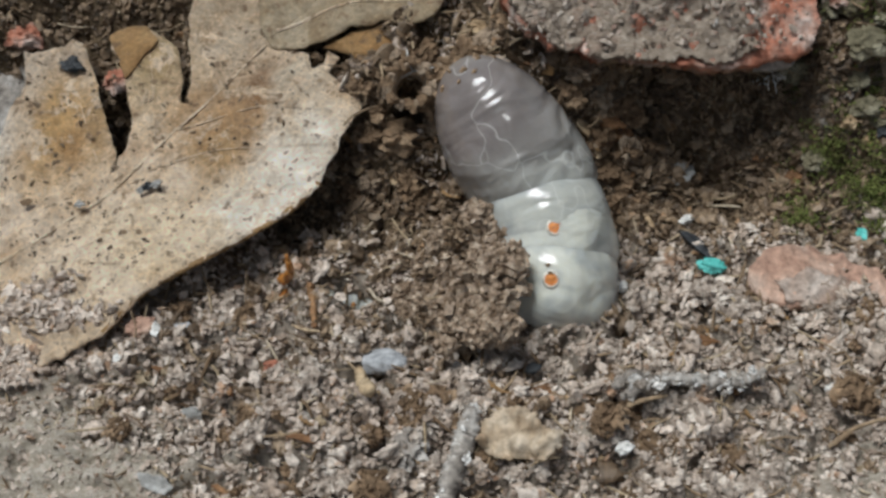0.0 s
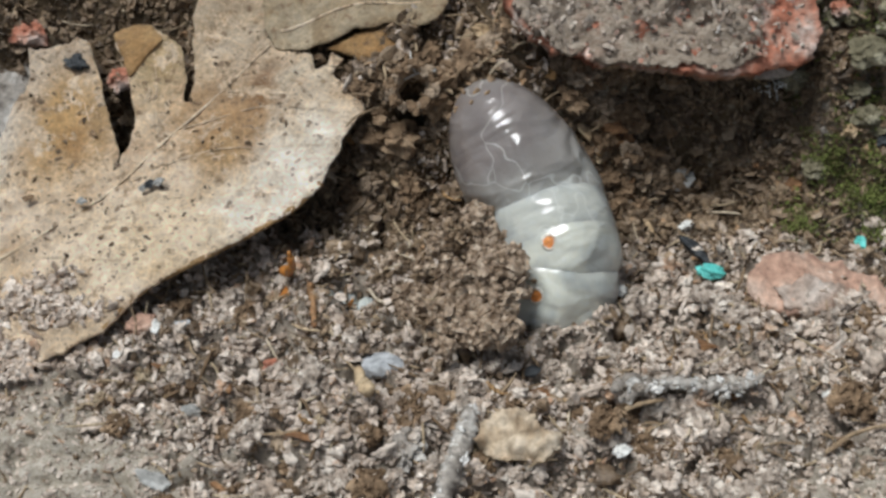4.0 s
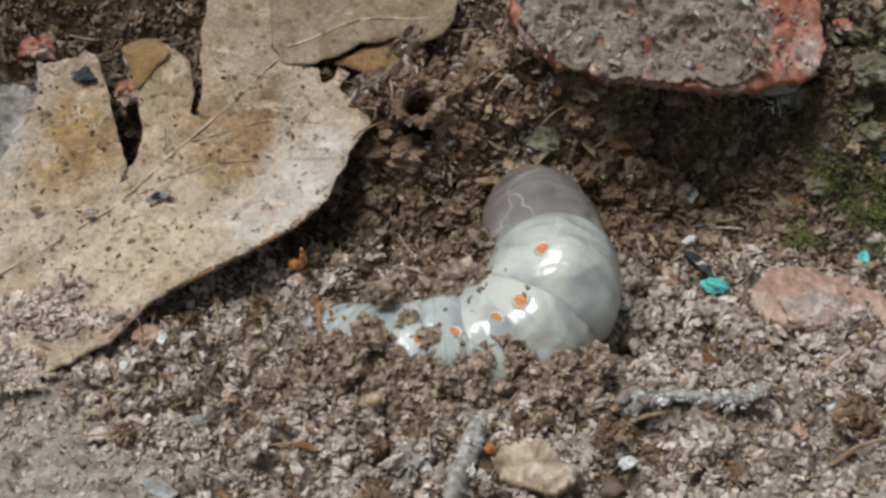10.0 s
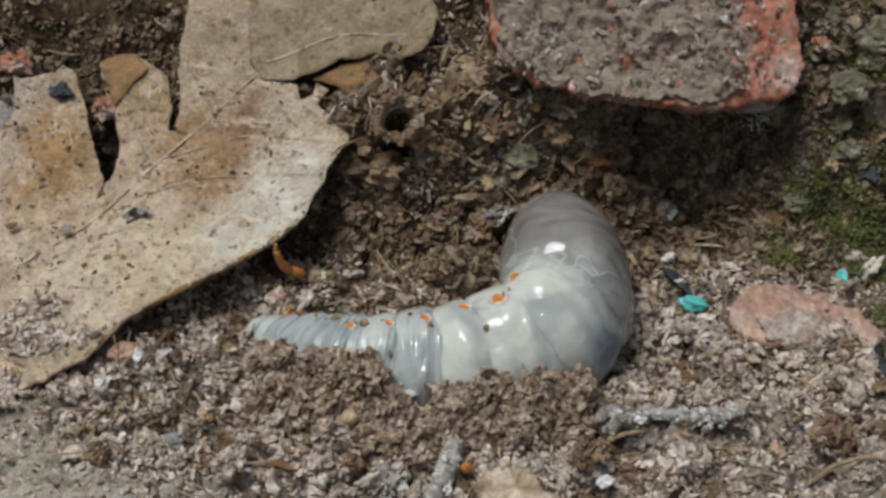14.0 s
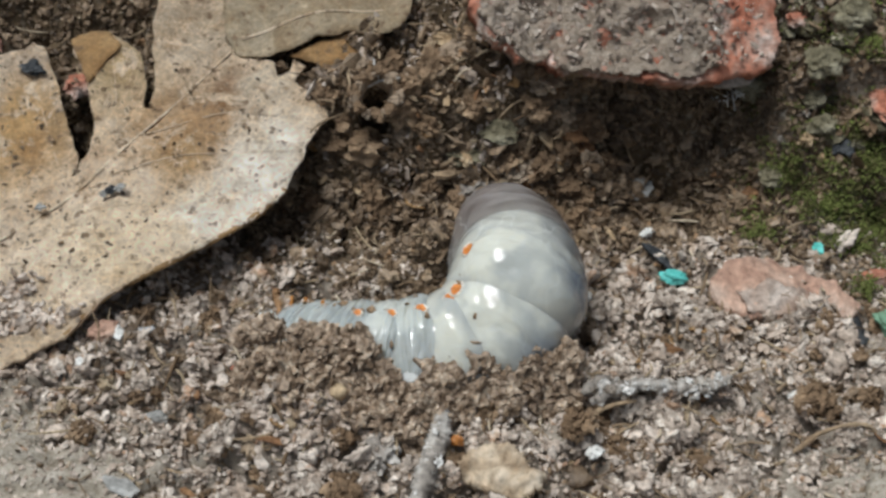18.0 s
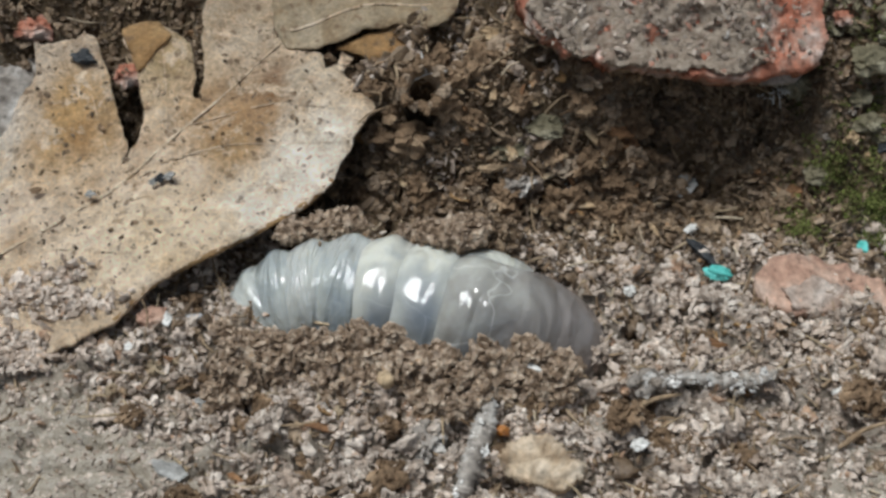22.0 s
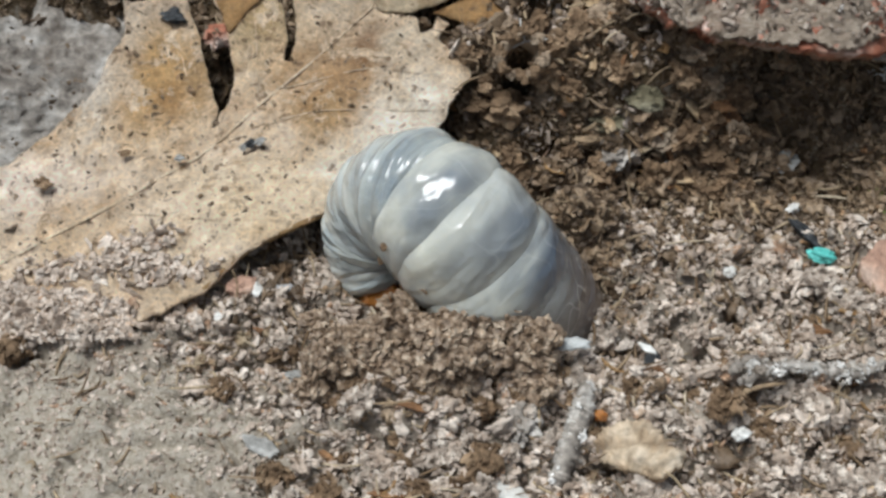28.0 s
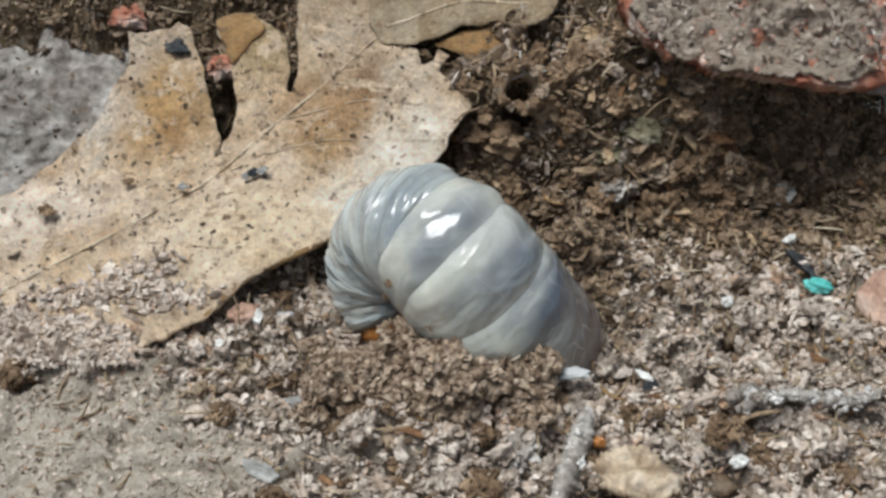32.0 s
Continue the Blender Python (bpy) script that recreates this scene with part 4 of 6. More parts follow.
single("bark_flake", (30.1, 9.8, -0.7), (0.7, 0.6, 0.4), (0, 0, 0), brown_mat, "orange-brown flake on the bank", "bark", 29, 0.20)
single("bark_flake", (33.1, 8.4, -1.9), (1.0, 0.8, 0.5), (0, 0, 0), brown_mat, "orange-brown flake beside moss", "bark", 30, 0.20)
single("brick_crumb", (-29.4, 15.0, 5.4), (1.7, 1.2, 1.0), (0, 0, 0), red_mat, "dark red brick crumb behind the leaf", "brick", 31, 0.20)
single("brick_crumb", (-38.1, 19.3, float(land(-38.1, 19.3)) + 0.6), (1.8, 1.6, 1.4), (0, 0, 0), red_mat, "red brick crumb on the bank", "brick", 32, 0.25)
single("brick_crumb", (44.7, 9.5, 7.8), (2.4, 2.4, 1.2), (0, 0, 20), red_mat, "bright red brick crumb beside moss", "brick", 33, 0.20)
single("brick_crumb", (35.9, 15.3, 13.0), (0.9, 1.0, 0.8), (0, 0, 0), red_mat, "orange brick crumb on the bank", "brick", 34, 0.20)
single("brick_crumb", (42.3, -2.4, -2.5), (1.6, 1.0, 0.8), (0, 0, 0), red_mat, "red brick crumb beside a larger chip", "brick", 35, 0.20)
single("green_pebble", (42.5, -9.4, -1.6), (2.2, 2.8, 1.4), (0, 0, 20), greenstone_mat, "smooth pale green pebble on soil", "stone", 36, 0.06)
single("pebble", (-43.1, 14.2, 0.5), (0.55, 0.55, 0.45), (0, 0, 0), white_mat, "bright white quartz grain beside the leaf", "grit", 37, 0.05)
single("clay_crumb", (35.0, 7.4, 1.0), (1.7, 1.2, 1.0), (0, 0, 0), olive_mat, "blue-grey stone set in the bank", "stone", 38, 0.10)
single("pebble", (-4.6, -27.3, -2.8), (3.2, 1.3, 0.7), (0, 0, -4), white_mat, "flat pale stone chip in the soil", "stone", 39, 0.12)
single("pebble", (-21.6, -24.4, -1.8), (1.6, 0.7, 0.5), (0, 0, -28), stone_mat, "pale grey pebble splinter on soil", "stone", 40, 0.15)
single("pebble", (-19.8, -17.6, -2.4), (1.0, 0.55, 0.5), (0, 0, -25), stone_mat, "small grey pebble on soil", "stone", 41, 0.12)
single("pebble", (-13.5, -13.9, -1.6), (0.9, 0.7, 0.6), (0, 0, 0), red_mat, "small reddish crumb in dug soil", "stone", 42, 0.15)
single("rock_slab", (-48.2, 13.4, 0.9), (17, 14, 3.5), (24, 8, 0), greyrock_mat, "rough grey rock under the leaf", "stone", 45, 0.20)
single("pebble", (23.1, 10.1, -2.9), (1.3, 1.2, 0.35), (40, 0, 0), stone_mat, "round grey shell-like disc on the bank", "stone", 46, 0.06)
single("bark_flake", (8.2, 11.9, 6.1), (1.5, 0.8, 0.5), (30, 0, 10), bark_mat, "tan bark flake on the bank", "bark", 47, 0.20)
single("bark_flake", (16.0, 11.2, 2.8), (1.5, 0.8, 0.5), (30, 0, -20), brown_mat, "brown bark flake on the bank", "bark", 48, 0.20)
single("bark_flake", (4.7, 13.2, 8.3), (1.4, 1.3, 0.6), (50, 0, 20), brown_mat, "brown bark flake beneath the brick", "bark", 49, 0.20)
single("bark_flake", (3.8, 17.6, 9.1), (1.6, 0.7, 0.6), (30, 0, -30), bark_mat, "tan bark flake beside the brick", "bark", 50, 0.20)
single("soil_clod", (-3.5, 9.6, 3.0), (2.2, 1.6, 1.5), (0, 0, 0), moist_one_mat, "dark crumbly soil clod on the bank", "soil", 51, 0.40)
single("soil_clod", (0.1, 11.2, 5.7), (1.6, 1.8, 1.4), (0, 0, 0), moist_one_mat, "dark crumbly soil clod on the bank", "soil", 52, 0.40)
single("soil_clod", (-5.1, 10.9, 4.5), (1.2, 1.3, 1.0), (0, 0, 0), moist_one_mat, "dark crumbly soil clod beside a burrow", "soil", 53, 0.40)
rod("twig", [(2.7, -19.3, -0.0), (2.0, -21.7, -1.2), (1.1, -24.4, -1.3), (0.3, -26.9, -2.4)], 0.75, 0.90, twig_mat, "short weathered grey-white twig on soil", "twig", 1, 0.15)
rod("twig", [(14.4, -18.1, -0.6), (16.5, -17.6, 0.4), (18.8, -17.2, 0.3), (21.6, -17.0, -0.3), (23.8, -16.9, -0.6), (26.0, -16.1, -0.0)], 0.54, 0.42, twig_mat, "long weathered grey twig lying on soil", "twig", 2, 0.12)
rod("bark_strip", [(13.8, -17.1, -0.8), (15.5, -16.5, 0.1), (17.1, -16.1, -1.1), (18.6, -16.6, -0.6)], 0.50, 0.30, twig_mat, "curled grey bark strip beside a twig", "bark", 22, 0.15)
rod("twig", [(14.8, -18.6, -1.1), (16.2, -18.5, -0.5), (18.0, -18.3, -0.2)], 0.22, 0.15, fibre_one_mat, "thin pale twig along a thicker one", "twig", 23, 0.10)
rod("straw", [(19.1, -13.5, -0.8), (19.8, -11.3, -2.3), (19.4, -11.2, -0.1)], 0.16, 0.08, fibre_one_mat, "short upright tan straw", "straw", 3, 0.15)
rod("straw", [(30.2, -22.0, -2.3), (32.8, -20.7, -1.4), (36.1, -20.2, -1.3), (38.3, -20.7, -3.1)], 0.20, 0.14, fibre_one_mat, "curved dry tan straw on soil", "straw", 4, 0.15)
rod("twig", [(11.0, 9.3, 1.4), (11.6, 10.0, 1.2), (12.3, 10.9, 3.5)], 0.30, 0.22, fibre_one_mat, "small tan twig on the bank", "twig", 5, 0.15)
rod("twig", [(10.5, 9.2, 1.3), (12.1, 8.6, -1.6), (13.6, 8.0, -3.3)], 0.30, 0.22, brown_mat, "small brown twig on the bank", "twig", 6, 0.15)
rod("twig", [(1.8, 9.0, 0.9), (3.9, 9.2, 1.0), (5.5, 9.4, 2.1)], 0.28, 0.20, fibre_one_mat, "pale bark sliver on the bank", "twig", 7, 0.15)
rod("straw", [(-13.2, -6.4, -3.7), (-11.6, -10.0, -1.0), (-9.7, -10.7, -0.7)], 0.12, 0.10, fibre_one_mat, "thin straw in soil", "straw", 8, 0.15)
rod("splinter", [(-6.3, -15.4, 0.3), (-5.9, -17.1, 0.5), (-5.1, -18.8, 1.6)], 0.35, 0.60, bark_mat, "tan wood splinter on soil", "wood", 9, 0.15)
rod("twig", [(-10.9, -5.1, -0.8), (-10.7, -6.2, -1.4), (-10.2, -10.2, -0.8)], 0.35, 0.25, brown_mat, "dark thin twig standing in soil", "twig", 10, 0.15)
rod("straw", [(29.8, -16.8, -1.1), (31.5, -14.9, -2.1), (33.5, -14.3, -1.0)], 0.14, 0.10, fibre_one_mat, "thin straw on soil", "straw", 11, 0.15)
rod("straw", [(23.1, -16.1, -1.7), (25.5, -15.6, -1.2), (29.0, -14.5, -0.9)], 0.12, 0.08, fibre_one_mat, "thin straw on soil", "straw", 12, 0.15)
rod("web_thread", [(-3.0, 12.1, 7.7), (-1.9, 12.1, 8.4), (0.0, 11.9, 9.0)], 0.08, 0.06, web_mat, "white silk thread over a burrow", "silk", 13, 0.15)
rod("web_thread", [(-1.9, 12.1, 8.4), (-2.3, 12.8, 9.4), (-2.4, 13.9, 9.6)], 0.07, 0.05, web_mat, "white silk thread over a burrow", "silk", 14, 0.15)
rod("web_thread", [(-7.4, 8.7, 9.0), (-6.1, 9.0, 8.5), (-6.1, 8.6, 7.6)], 0.09, 0.06, fibre_one_mat, "pale root hair at the leaf tip", "root", 15, 0.15)
rod("web_thread", [(-8.1, 7.5, 6.2), (-7.1, 8.0, 7.0), (-5.1, 8.9, 7.3)], 0.10, 0.07, fibre_one_mat, "pale root hair at the leaf tip", "root", 16, 0.15)
single("pebble", (38.1, 8.7, 6.0), (1.6, 1.2, 1.0), (0, 0, 10), olive_mat, "pale grey stone set among moss", "stone", 54, 0.20)
single("pebble", (34.6, 14.8, 10.0), (1.2, 1.0, 0.8), (0, 0, 10), olive_mat, "grey stone on the bank beside the brick", "stone", 55, 0.20)
single("pebble", (37.9, 11.7, 11.1), (2.2, 1.6, 1.2), (20, 0, 10), olive_mat, "mossy olive-grey stone on the bank", "stone", 56, 0.20)
single("pebble", (40.3, 14.8, 14.4), (2.4, 1.8, 1.4), (20, 0, -10), olive_mat, "rough grey stone on the bank", "stone", 57, 0.20)
single("pebble", (40.2, 7.2, 4.6), (0.9, 1.2, 0.8), (0, 0, 0), slate_mat, "dark pebble among moss", "stone", 58, 0.20)
single("pebble", (36.9, 8.1, 4.8), (0.8, 0.9, 0.7), (0, 0, 0), bark_mat, "tan pebble among moss", "stone", 59, 0.20)
single("slate_piece", (-33.2, 15.3, 7.3), (1.1, 0.9, 0.5), (0, 0, 0), slate_mat, "dark wet crumb on the leaf lobe", "soil", 60, 0.40)


for x, y, size, mat, label in ((-42.3, -1.2, (0.75, 0.6, 0.35), moist_one_mat, "dark brown soil crumb on the dead leaf"), (-25.1, 2.6, (0.5, 0.4, 0.3), slate_mat, "dark grit grain on the dead leaf"),
                               (-24.3, 2.8, (0.55, 0.4, 0.35), stone_mat, "pale grit grain on the dead leaf"), (-25.7, 2.3, (0.35, 0.3, 0.25), stone_mat, "pale grit grain on the dead leaf"), (-35.8, 1.9, (0.55, 0.4, 0.2), moist_one_mat, "dark brown soil crumb on the dead leaf"),
                               (-31.0, 8.4, (0.3, 0.5, 0.2), moist_one_mat, "dark brown soil crumb on the dead leaf"), (-31.2, 1.7, (0.5, 0.35, 0.2), stone_mat, "pale grit grain on the dead leaf")):
    single("soil_crumb" if mat == moist_one_mat else "grit_grain", (x, y, float(leaf_height(x, y)) + 0.2), size, (0, 0, 25), mat, label, "soil" if mat == moist_one_mat else "grit", int(-x), 0.35)
for x, y, size, turn, mat, label in ((5.1, 8.9, (2.2, 0.5, 0.4), 12, fibre_one_mat, "long pale wood sliver on the bank"), (9.0, 10.4, (1.7, 1.2, 0.8), -15, olive_mat, "olive-grey stone set in the bank"),
                                     (6.1, 9.6, (2.0, 0.9, 0.6), 8, olive_mat, "olive-grey flat stone set in the bank"), (15.1, 10.6, (1.2, 1.0, 0.7), 30, clay_mat, "tan clay clod on the bank"),
                                     (17.2, 11.3, (1.0, 0.9, 0.6), -20, brown_mat, "orange-brown bark bit on the bank"), (11.5, 8.9, (0.9, 0.7, 0.6), 0, white_mat, "small white stone on the bank"), (2.7, 7.6, (0.9, 0.7, 0.5), 40, clay_mat, "tan clay clod on the bank")):
    single("bank_stone" if "stone" in label else "bank_bit", (x, y, float(land(x, y)) + 0.45), size, (35, 0, turn), mat, label, "stone" if "stone" in label else "litter", int(x * 7), 0.35)


def granular(name, size, n, seed, mat, grit=(0.16, 0.5)):
    """A crumbly clump: a rough core set all round with grains."""
    rng = np.random.RandomState(seed)
    core, cf = lump(np.asarray(size) * 0.82, seed, 3, 0.4)
    d = rng.normal(size=(n, 3))
    d = d / np.linalg.norm(d, axis=1)[:, None] * np.asarray(size) * rng.uniform(0.72, 1.08, (n, 1))
    v, f = crumbs(d, rng.uniform(grit[0], grit[1], n) * (0.5 + 0.4 * max(size)), 2, seed, shapes=8)
    per = len(v) // n
    root = np.argmin(np.linalg.norm(v.reshape(n, per, 3), axis=2), axis=1) + np.arange(n) * per
    to = np.arange(len(v)) + len(core)
    to[root] = [int(np.argmin(np.linalg.norm(core - v[k], axis=1))) for k in root]
    f = to[f]
    return mesh_of(name, np.vstack([core, v]), np.vstack([cf, f]), mat, False)


def bank_clods():
    """Rough clods that stand out of the dug bank, with gaps between them."""
    rng = np.random.RandomState(52)
    for i in range(130):
        x, y = (rng.uniform(-9, 20), rng.uniform(6.5, 16)) if i < 110 else (rng.uniform(-40, 44), rng.uniform(9, 20))
        if math.hypot(x + 2.2, y - 11.6) < 2.3 or (6 < x < 34 and y > 8 and i >= 110):
            continue
        size = np.array([1.2, 1.0, 0.9]) * rng.uniform(0.5, 1.35) * rng.uniform(0.7, 1.3, 3)
        v, f = lump(size, 400 + i, 4, 0.5)
        v = v * (1 + 0.25 * np.array([noise.noise(Vector(q) * 3.0 + Vector((i, 5, 0))) for q in v]))[:, None]
        thing("bank_clod", mesh_of("bank_clod", v, f, clay_mat if i % 5 == 0 else moist_one_mat, False), (x, y, float(land(x, y)) + 0.3 * size[2]), (rng.uniform(0, 40), 0, rng.uniform(0, 360)),
              "pale brown clay clod set in the bank" if i % 5 == 0 else "dark crumbly soil clod set in the bank", "soil", "bank clods")


def loose_clods():
    """Dry clods lying about on the ground before the bank."""
    rng = np.random.RandomState(58)
    for i in range(440):
        x, y = rng.uniform(-46, 46), rng.uniform(-31, -6)
        if rng.uniform() < trodden(x, y) or (-15 < x < 16 and y > -11) or (x < -24 and y > -14):
            continue
        size = np.array([1.0, 0.85, 0.6]) * (0.4 + 1.25 * rng.uniform() ** 1.6) * rng.uniform(0.75, 1.25, 3)
        me = granular("soil_clod", size, 46, 600 + i, dry_one_mat if i % 3 else moist_one_mat, (0.14, 0.42))
        thing("soil_clod", me, (x, y, float(land(x, y)) + 0.25 * size[2]), (rng.uniform(-20, 20), 0, rng.uniform(0, 360)),
              "dry grey-brown crumbly soil clod" if i % 3 else "dark brown crumbly soil clod", "soil", "loose clods")


def litter_flakes():
    """Thin bent flakes of leaf and bark, lying about in the soil."""
    rng = np.random.RandomState(71)
    shapes = []
    for k in range(12):
        n, mat = rng.randint(7, 11), (flap_mat, bark_mat, brown_mat, under_mat)[k % 4]
        w = np.sort(rng.uniform(0, 2 * math.pi, n))
        ring = np.stack([np.cos(w), 0.55 * np.sin(w)], 1) * rng.uniform(0.7, 1.15, (n, 1))
        curve_by = rng.uniform(-0.5, 0.5)
        shapes.append(mesh_of("leaf_flake", *plate(ring, 0.13, lambda x, y: curve_by * x * x + 0.2 * y * x, 0.22, 0.08, 0.06, 300 + k, 0), mat))
    for i in range(170):
        if i < 80:
            x, y = rng.uniform(-12, 20), rng.uniform(4, 15)
        else:
            x, y = rng.uniform(-46, 46), rng.uniform(-31, -8)
        if math.hypot(x + 2.2, y - 11.6) < 2.4 or rng.uniform() < trodden(x, y) or (-16 < x < 16 and -14 < y < 5):
            continue
        ob = thing("leaf_flake", shapes[rng.randint(12)], (x, y, float(land(x, y)) + 0.4), (rng.uniform(-35, 50), rng.uniform(-30, 30), rng.uniform(0, 360)),
                   "thin dry brown flake of leaf litter on soil", "litter", "litter flakes")
        ob.scale = (rng.uniform(0.7, 1.5),) * 3


def lichen_stones():
    """Olive-grey stones pressed into the bank about the moss."""
    rng = np.random.RandomState(83)
    for i in range(40):
        x, y = rng.uniform(32.5, 50), rng.uniform(6, 22)
        size = np.array([1.2, 1.0, 0.8]) * (0.5 + 1.3 * rng.uniform() ** 1.5) * rng.uniform(0.8, 1.2, 3)
        single("pebble", (x, y, float(land(x, y)) + 0.15 * size[2]), tuple(size), (rng.uniform(-20, 40), 0, rng.uniform(0, 360)), (olive_mat, olive_mat, greyrock_mat)[i % 3],
               "olive-grey lichen-stained stone set in the mossy bank" if i % 3 < 2 else "rough grey stone set in the mossy bank", "stone", 900 + i, 0.3)


def burrow():
    """A small round burrow in the bank with a crumbly rim."""
    rng = np.random.RandomState(8)
    rings, sides = 9, 26
    verts, faces = [], []
    for i in range(rings):
        u = i / (rings - 1)
        r = (1.4 + 0.75 * max(0, 0.35 - u) ** 1.2 * 3.0) if u < 0.35 else 1.4 - 0.25 * u
        for k in range(sides):
            w = 2 * math.pi * k / sides
            q = r * (1 + 0.1 * noise.noise(Vector((math.cos(w) * 1.5, math.sin(w) * 1.5, u * 3)))) + (0.25 * rng.uniform(-1, 1) if i == 0 else 0)
            verts.append((q * math.cos(w), q * math.sin(w), -4.5 * u + 0.3 * math.sin(min(u, 0.2) * 15)))
    for i in range(rings - 1):
        for k in range(sides):
            a, b = i * sides + k, i * sides + (k + 1) % sides
            faces.append((a, a + sides, b + sides, b))
    faces.append(tuple((rings - 1) * sides + k for k in range(sides)))
    hole = thing("burrow", mesh_of("burrow", verts, faces, clay_mat), (-2.2, 10.7, 8.0), (42, 0, 0), "small dark round burrow in the soil bank", "burrow")
    for i in range(22):
        w, r = 2 * math.pi * i / 22 + rng.uniform(-0.1, 0.1), rng.uniform(1.6, 2.2)
        part("rim_crumb", mesh_of("rim_crumb", *lump(rng.uniform(0.35, 0.75, 3), 700 + i, 3, 0.4), moist_one_mat if i % 3 else clay_mat, False), hole, "", (r * math.cos(w), r * math.sin(w), rng.uniform(-0.5, 0.25)))


def moss_patch():
    """Moss on the bank: many tiny pointed leaflets in tufts."""
    rng = np.random.RandomState(9)
    v, f = [], []
    cushions = [(rng.normal(41.5, 3.2), rng.normal(6.0, 3.4), rng.uniform(0.6, 1.5)) for _ in range(46)]
    for k in range(760):
        cx, cy, wide = cushions[k % 46]
        x, y = cx + rng.normal() * wide * 0.6, cy + rng.normal() * wide * 0.6
        if k % 5 == 0:
            x, y = rng.uniform(32, 50), rng.uniform(1, 22)
        z = float(land(x, y)) + (0.7 * wide * math.exp(-math.hypot(x - cx, y - cy) ** 2 / wide ** 2) if k % 5 else 0.0)
        for _ in range(22):
            w, up, n = rng.uniform(0, 6.28), rng.uniform(0.2, 1.2), rng.uniform(0.22, 0.6)
            d = np.array([math.cos(w), math.sin(w), up])
            d = d / np.linalg.norm(d) * n
            s = np.array([-math.sin(w), math.cos(w), 0]) * n * 0.22
            p = np.array([x, y, z]) + rng.normal(size=3) * np.array([0.5, 0.5, 0.25])
            k = len(v)
            v += [p, p + d * 0.5 + s, p + d, p + d * 0.5 - s, p + d * 0.5 + np.array([0, 0, 0.12])]
            f += [(k, k + 1, k + 4), (k + 1, k + 2, k + 4), (k + 2, k + 3, k + 4), (k + 3, k, k + 4)]
    thing("moss", mesh_of("moss", v, f, moss_mat), label="green moss tufts growing on the soil bank", category="moss", kind="stuff")


def web_tuft():
    rng = np.random.RandomState(6)
    v, f = [], []
    for _ in range(26):
        a = rng.normal(size=3) * np.array([0.7, 0.4, 0.6])
        b = a + rng.normal(size=3) * 0.5
        tv, tf = tube([a, (a + b) / 2 + rng.normal(size=3) * 0.12, b], [0.05, 0.06, 0.04], 4)
        f += [tuple(k + len(v) for k in q) for q in tf]
        v += tv
    thing("web_tuft", mesh_of("web_tuft", v, f, web_mat), (30.3, 12.2, 6.8), label="small white fluffy web tuft on the bank", category="silk")


def leaf_dirt():
    """Soil crumbs strewn on the leaf and heaped over its lower rim."""
    rng = np.random.RandomState(14)
    p, s = [], []
    for k in range(10):
        cx = rng.uniform(-50, -29)
        cy = -9.2 + 0.12 * (cx + 40) + rng.normal() * 1.3
        for _ in range(42):
            x, y = cx + rng.normal() * 1.7, cy + rng.normal() * 0.8
            p.append((x, y, float(leaf_height(x, y)) + 0.15))
            s.append(rng.uniform(0.12, 0.55))
    for _ in range(1100):
        x = rng.uniform(-53, -33)
        y = rng.uniform(-15, -10.5 - 0.22 * (x + 40))
        p.append((x, y, float(leaf_height(x, y)) + 0.15))
        s.append(rng.uniform(0.15, 0.5))
    thing("leaf_dirt", mesh_of("leaf_dirt", *crumbs(np.array(p), np.array(s), 2, 61, thin=0.6), dry_mat, False), label="grey soil crumbs strewn on the dead leaf", category="soil", kind="stuff")
    p, s = [], []
    for _ in range(900):
        x = rng.uniform(-48, -8)
        y = rng.uniform(-10, 16)
        if y < 0.98 * (x + 28.5) - 7 or x > -12:
            continue
        p.append((x, y, float(leaf_height(x, y)) + 0.03))
        s.append(0.06 + 0.22 * rng.uniform() ** 2.5)
    thing("leaf_specks", mesh_of("leaf_specks", *crumbs(np.array(p), np.array(s), 2, 62, thin=0.5), moist_mat, False), label="dark soil specks stuck to the dead leaf", category="soil", kind="stuff")


# ---- bits that the grub pushes about ----
MOVED = []


def pushed(name, size, mat, label, category, seed, rough, rows):
    ob = thing(name, mesh_of(name, *lump(size, seed, 3, rough), mat), rows[0][1:4], (0, 0, 0), label, category)
    MOVED.append((ob, [(r[0], pose(r[1] * MM, r[2] * MM, r[3] * MM, *r[4:])) for r in rows]))


chip_line = [(-3.4, -0.9), (-2.6, 1.2), (-0.9, 2.3), (0.8, 1.9), (1.6, 1.0), (3.0, 0.7), (3.5, -0.6), (2.2, -1.7), (0.6, -1.5), (-0.6, -2.2), (-2.4, -2.0)]
chip = thing("bark_chip", mesh_of("bark_chip", *plate(chip_line, 0.8, lambda x, y: 0.03 * x * x + 0.5 * grain(x / 1.3, y / 1.0, 95) + 0.25 * grain(x / 0.5, y / 0.6, 96), 0.22, 0.35, 0.25, 61, 0), chip_mat), label="pale tan ragged bark chip on soil", category="bark")
MOVED.append((chip, [(t, pose(x * MM, y * MM, z * MM, a, -6, c)) for t, x, y, z, a, c in (
    (0, 6.2, -21.6, 0.3, 28, -18), (3.5, 6.2, -21.6, 0.3, 28, -18), (6, 6.7, -21.5, 0.1, 24, -20), (9, 6.5, -22.1, -0.1, 18, -24), (10.5, 7.4, -22.8, -0.7, 8, -28), (14.5, 7.4, -23.2, -0.8, 8, -30),
    (18, 7.0, -23.8, -0.7, 10, -30), (23, 6.5, -24.0, -0.6, 12, -26), (32, 6.4, -23.8, -0.6, 12, -26))]))
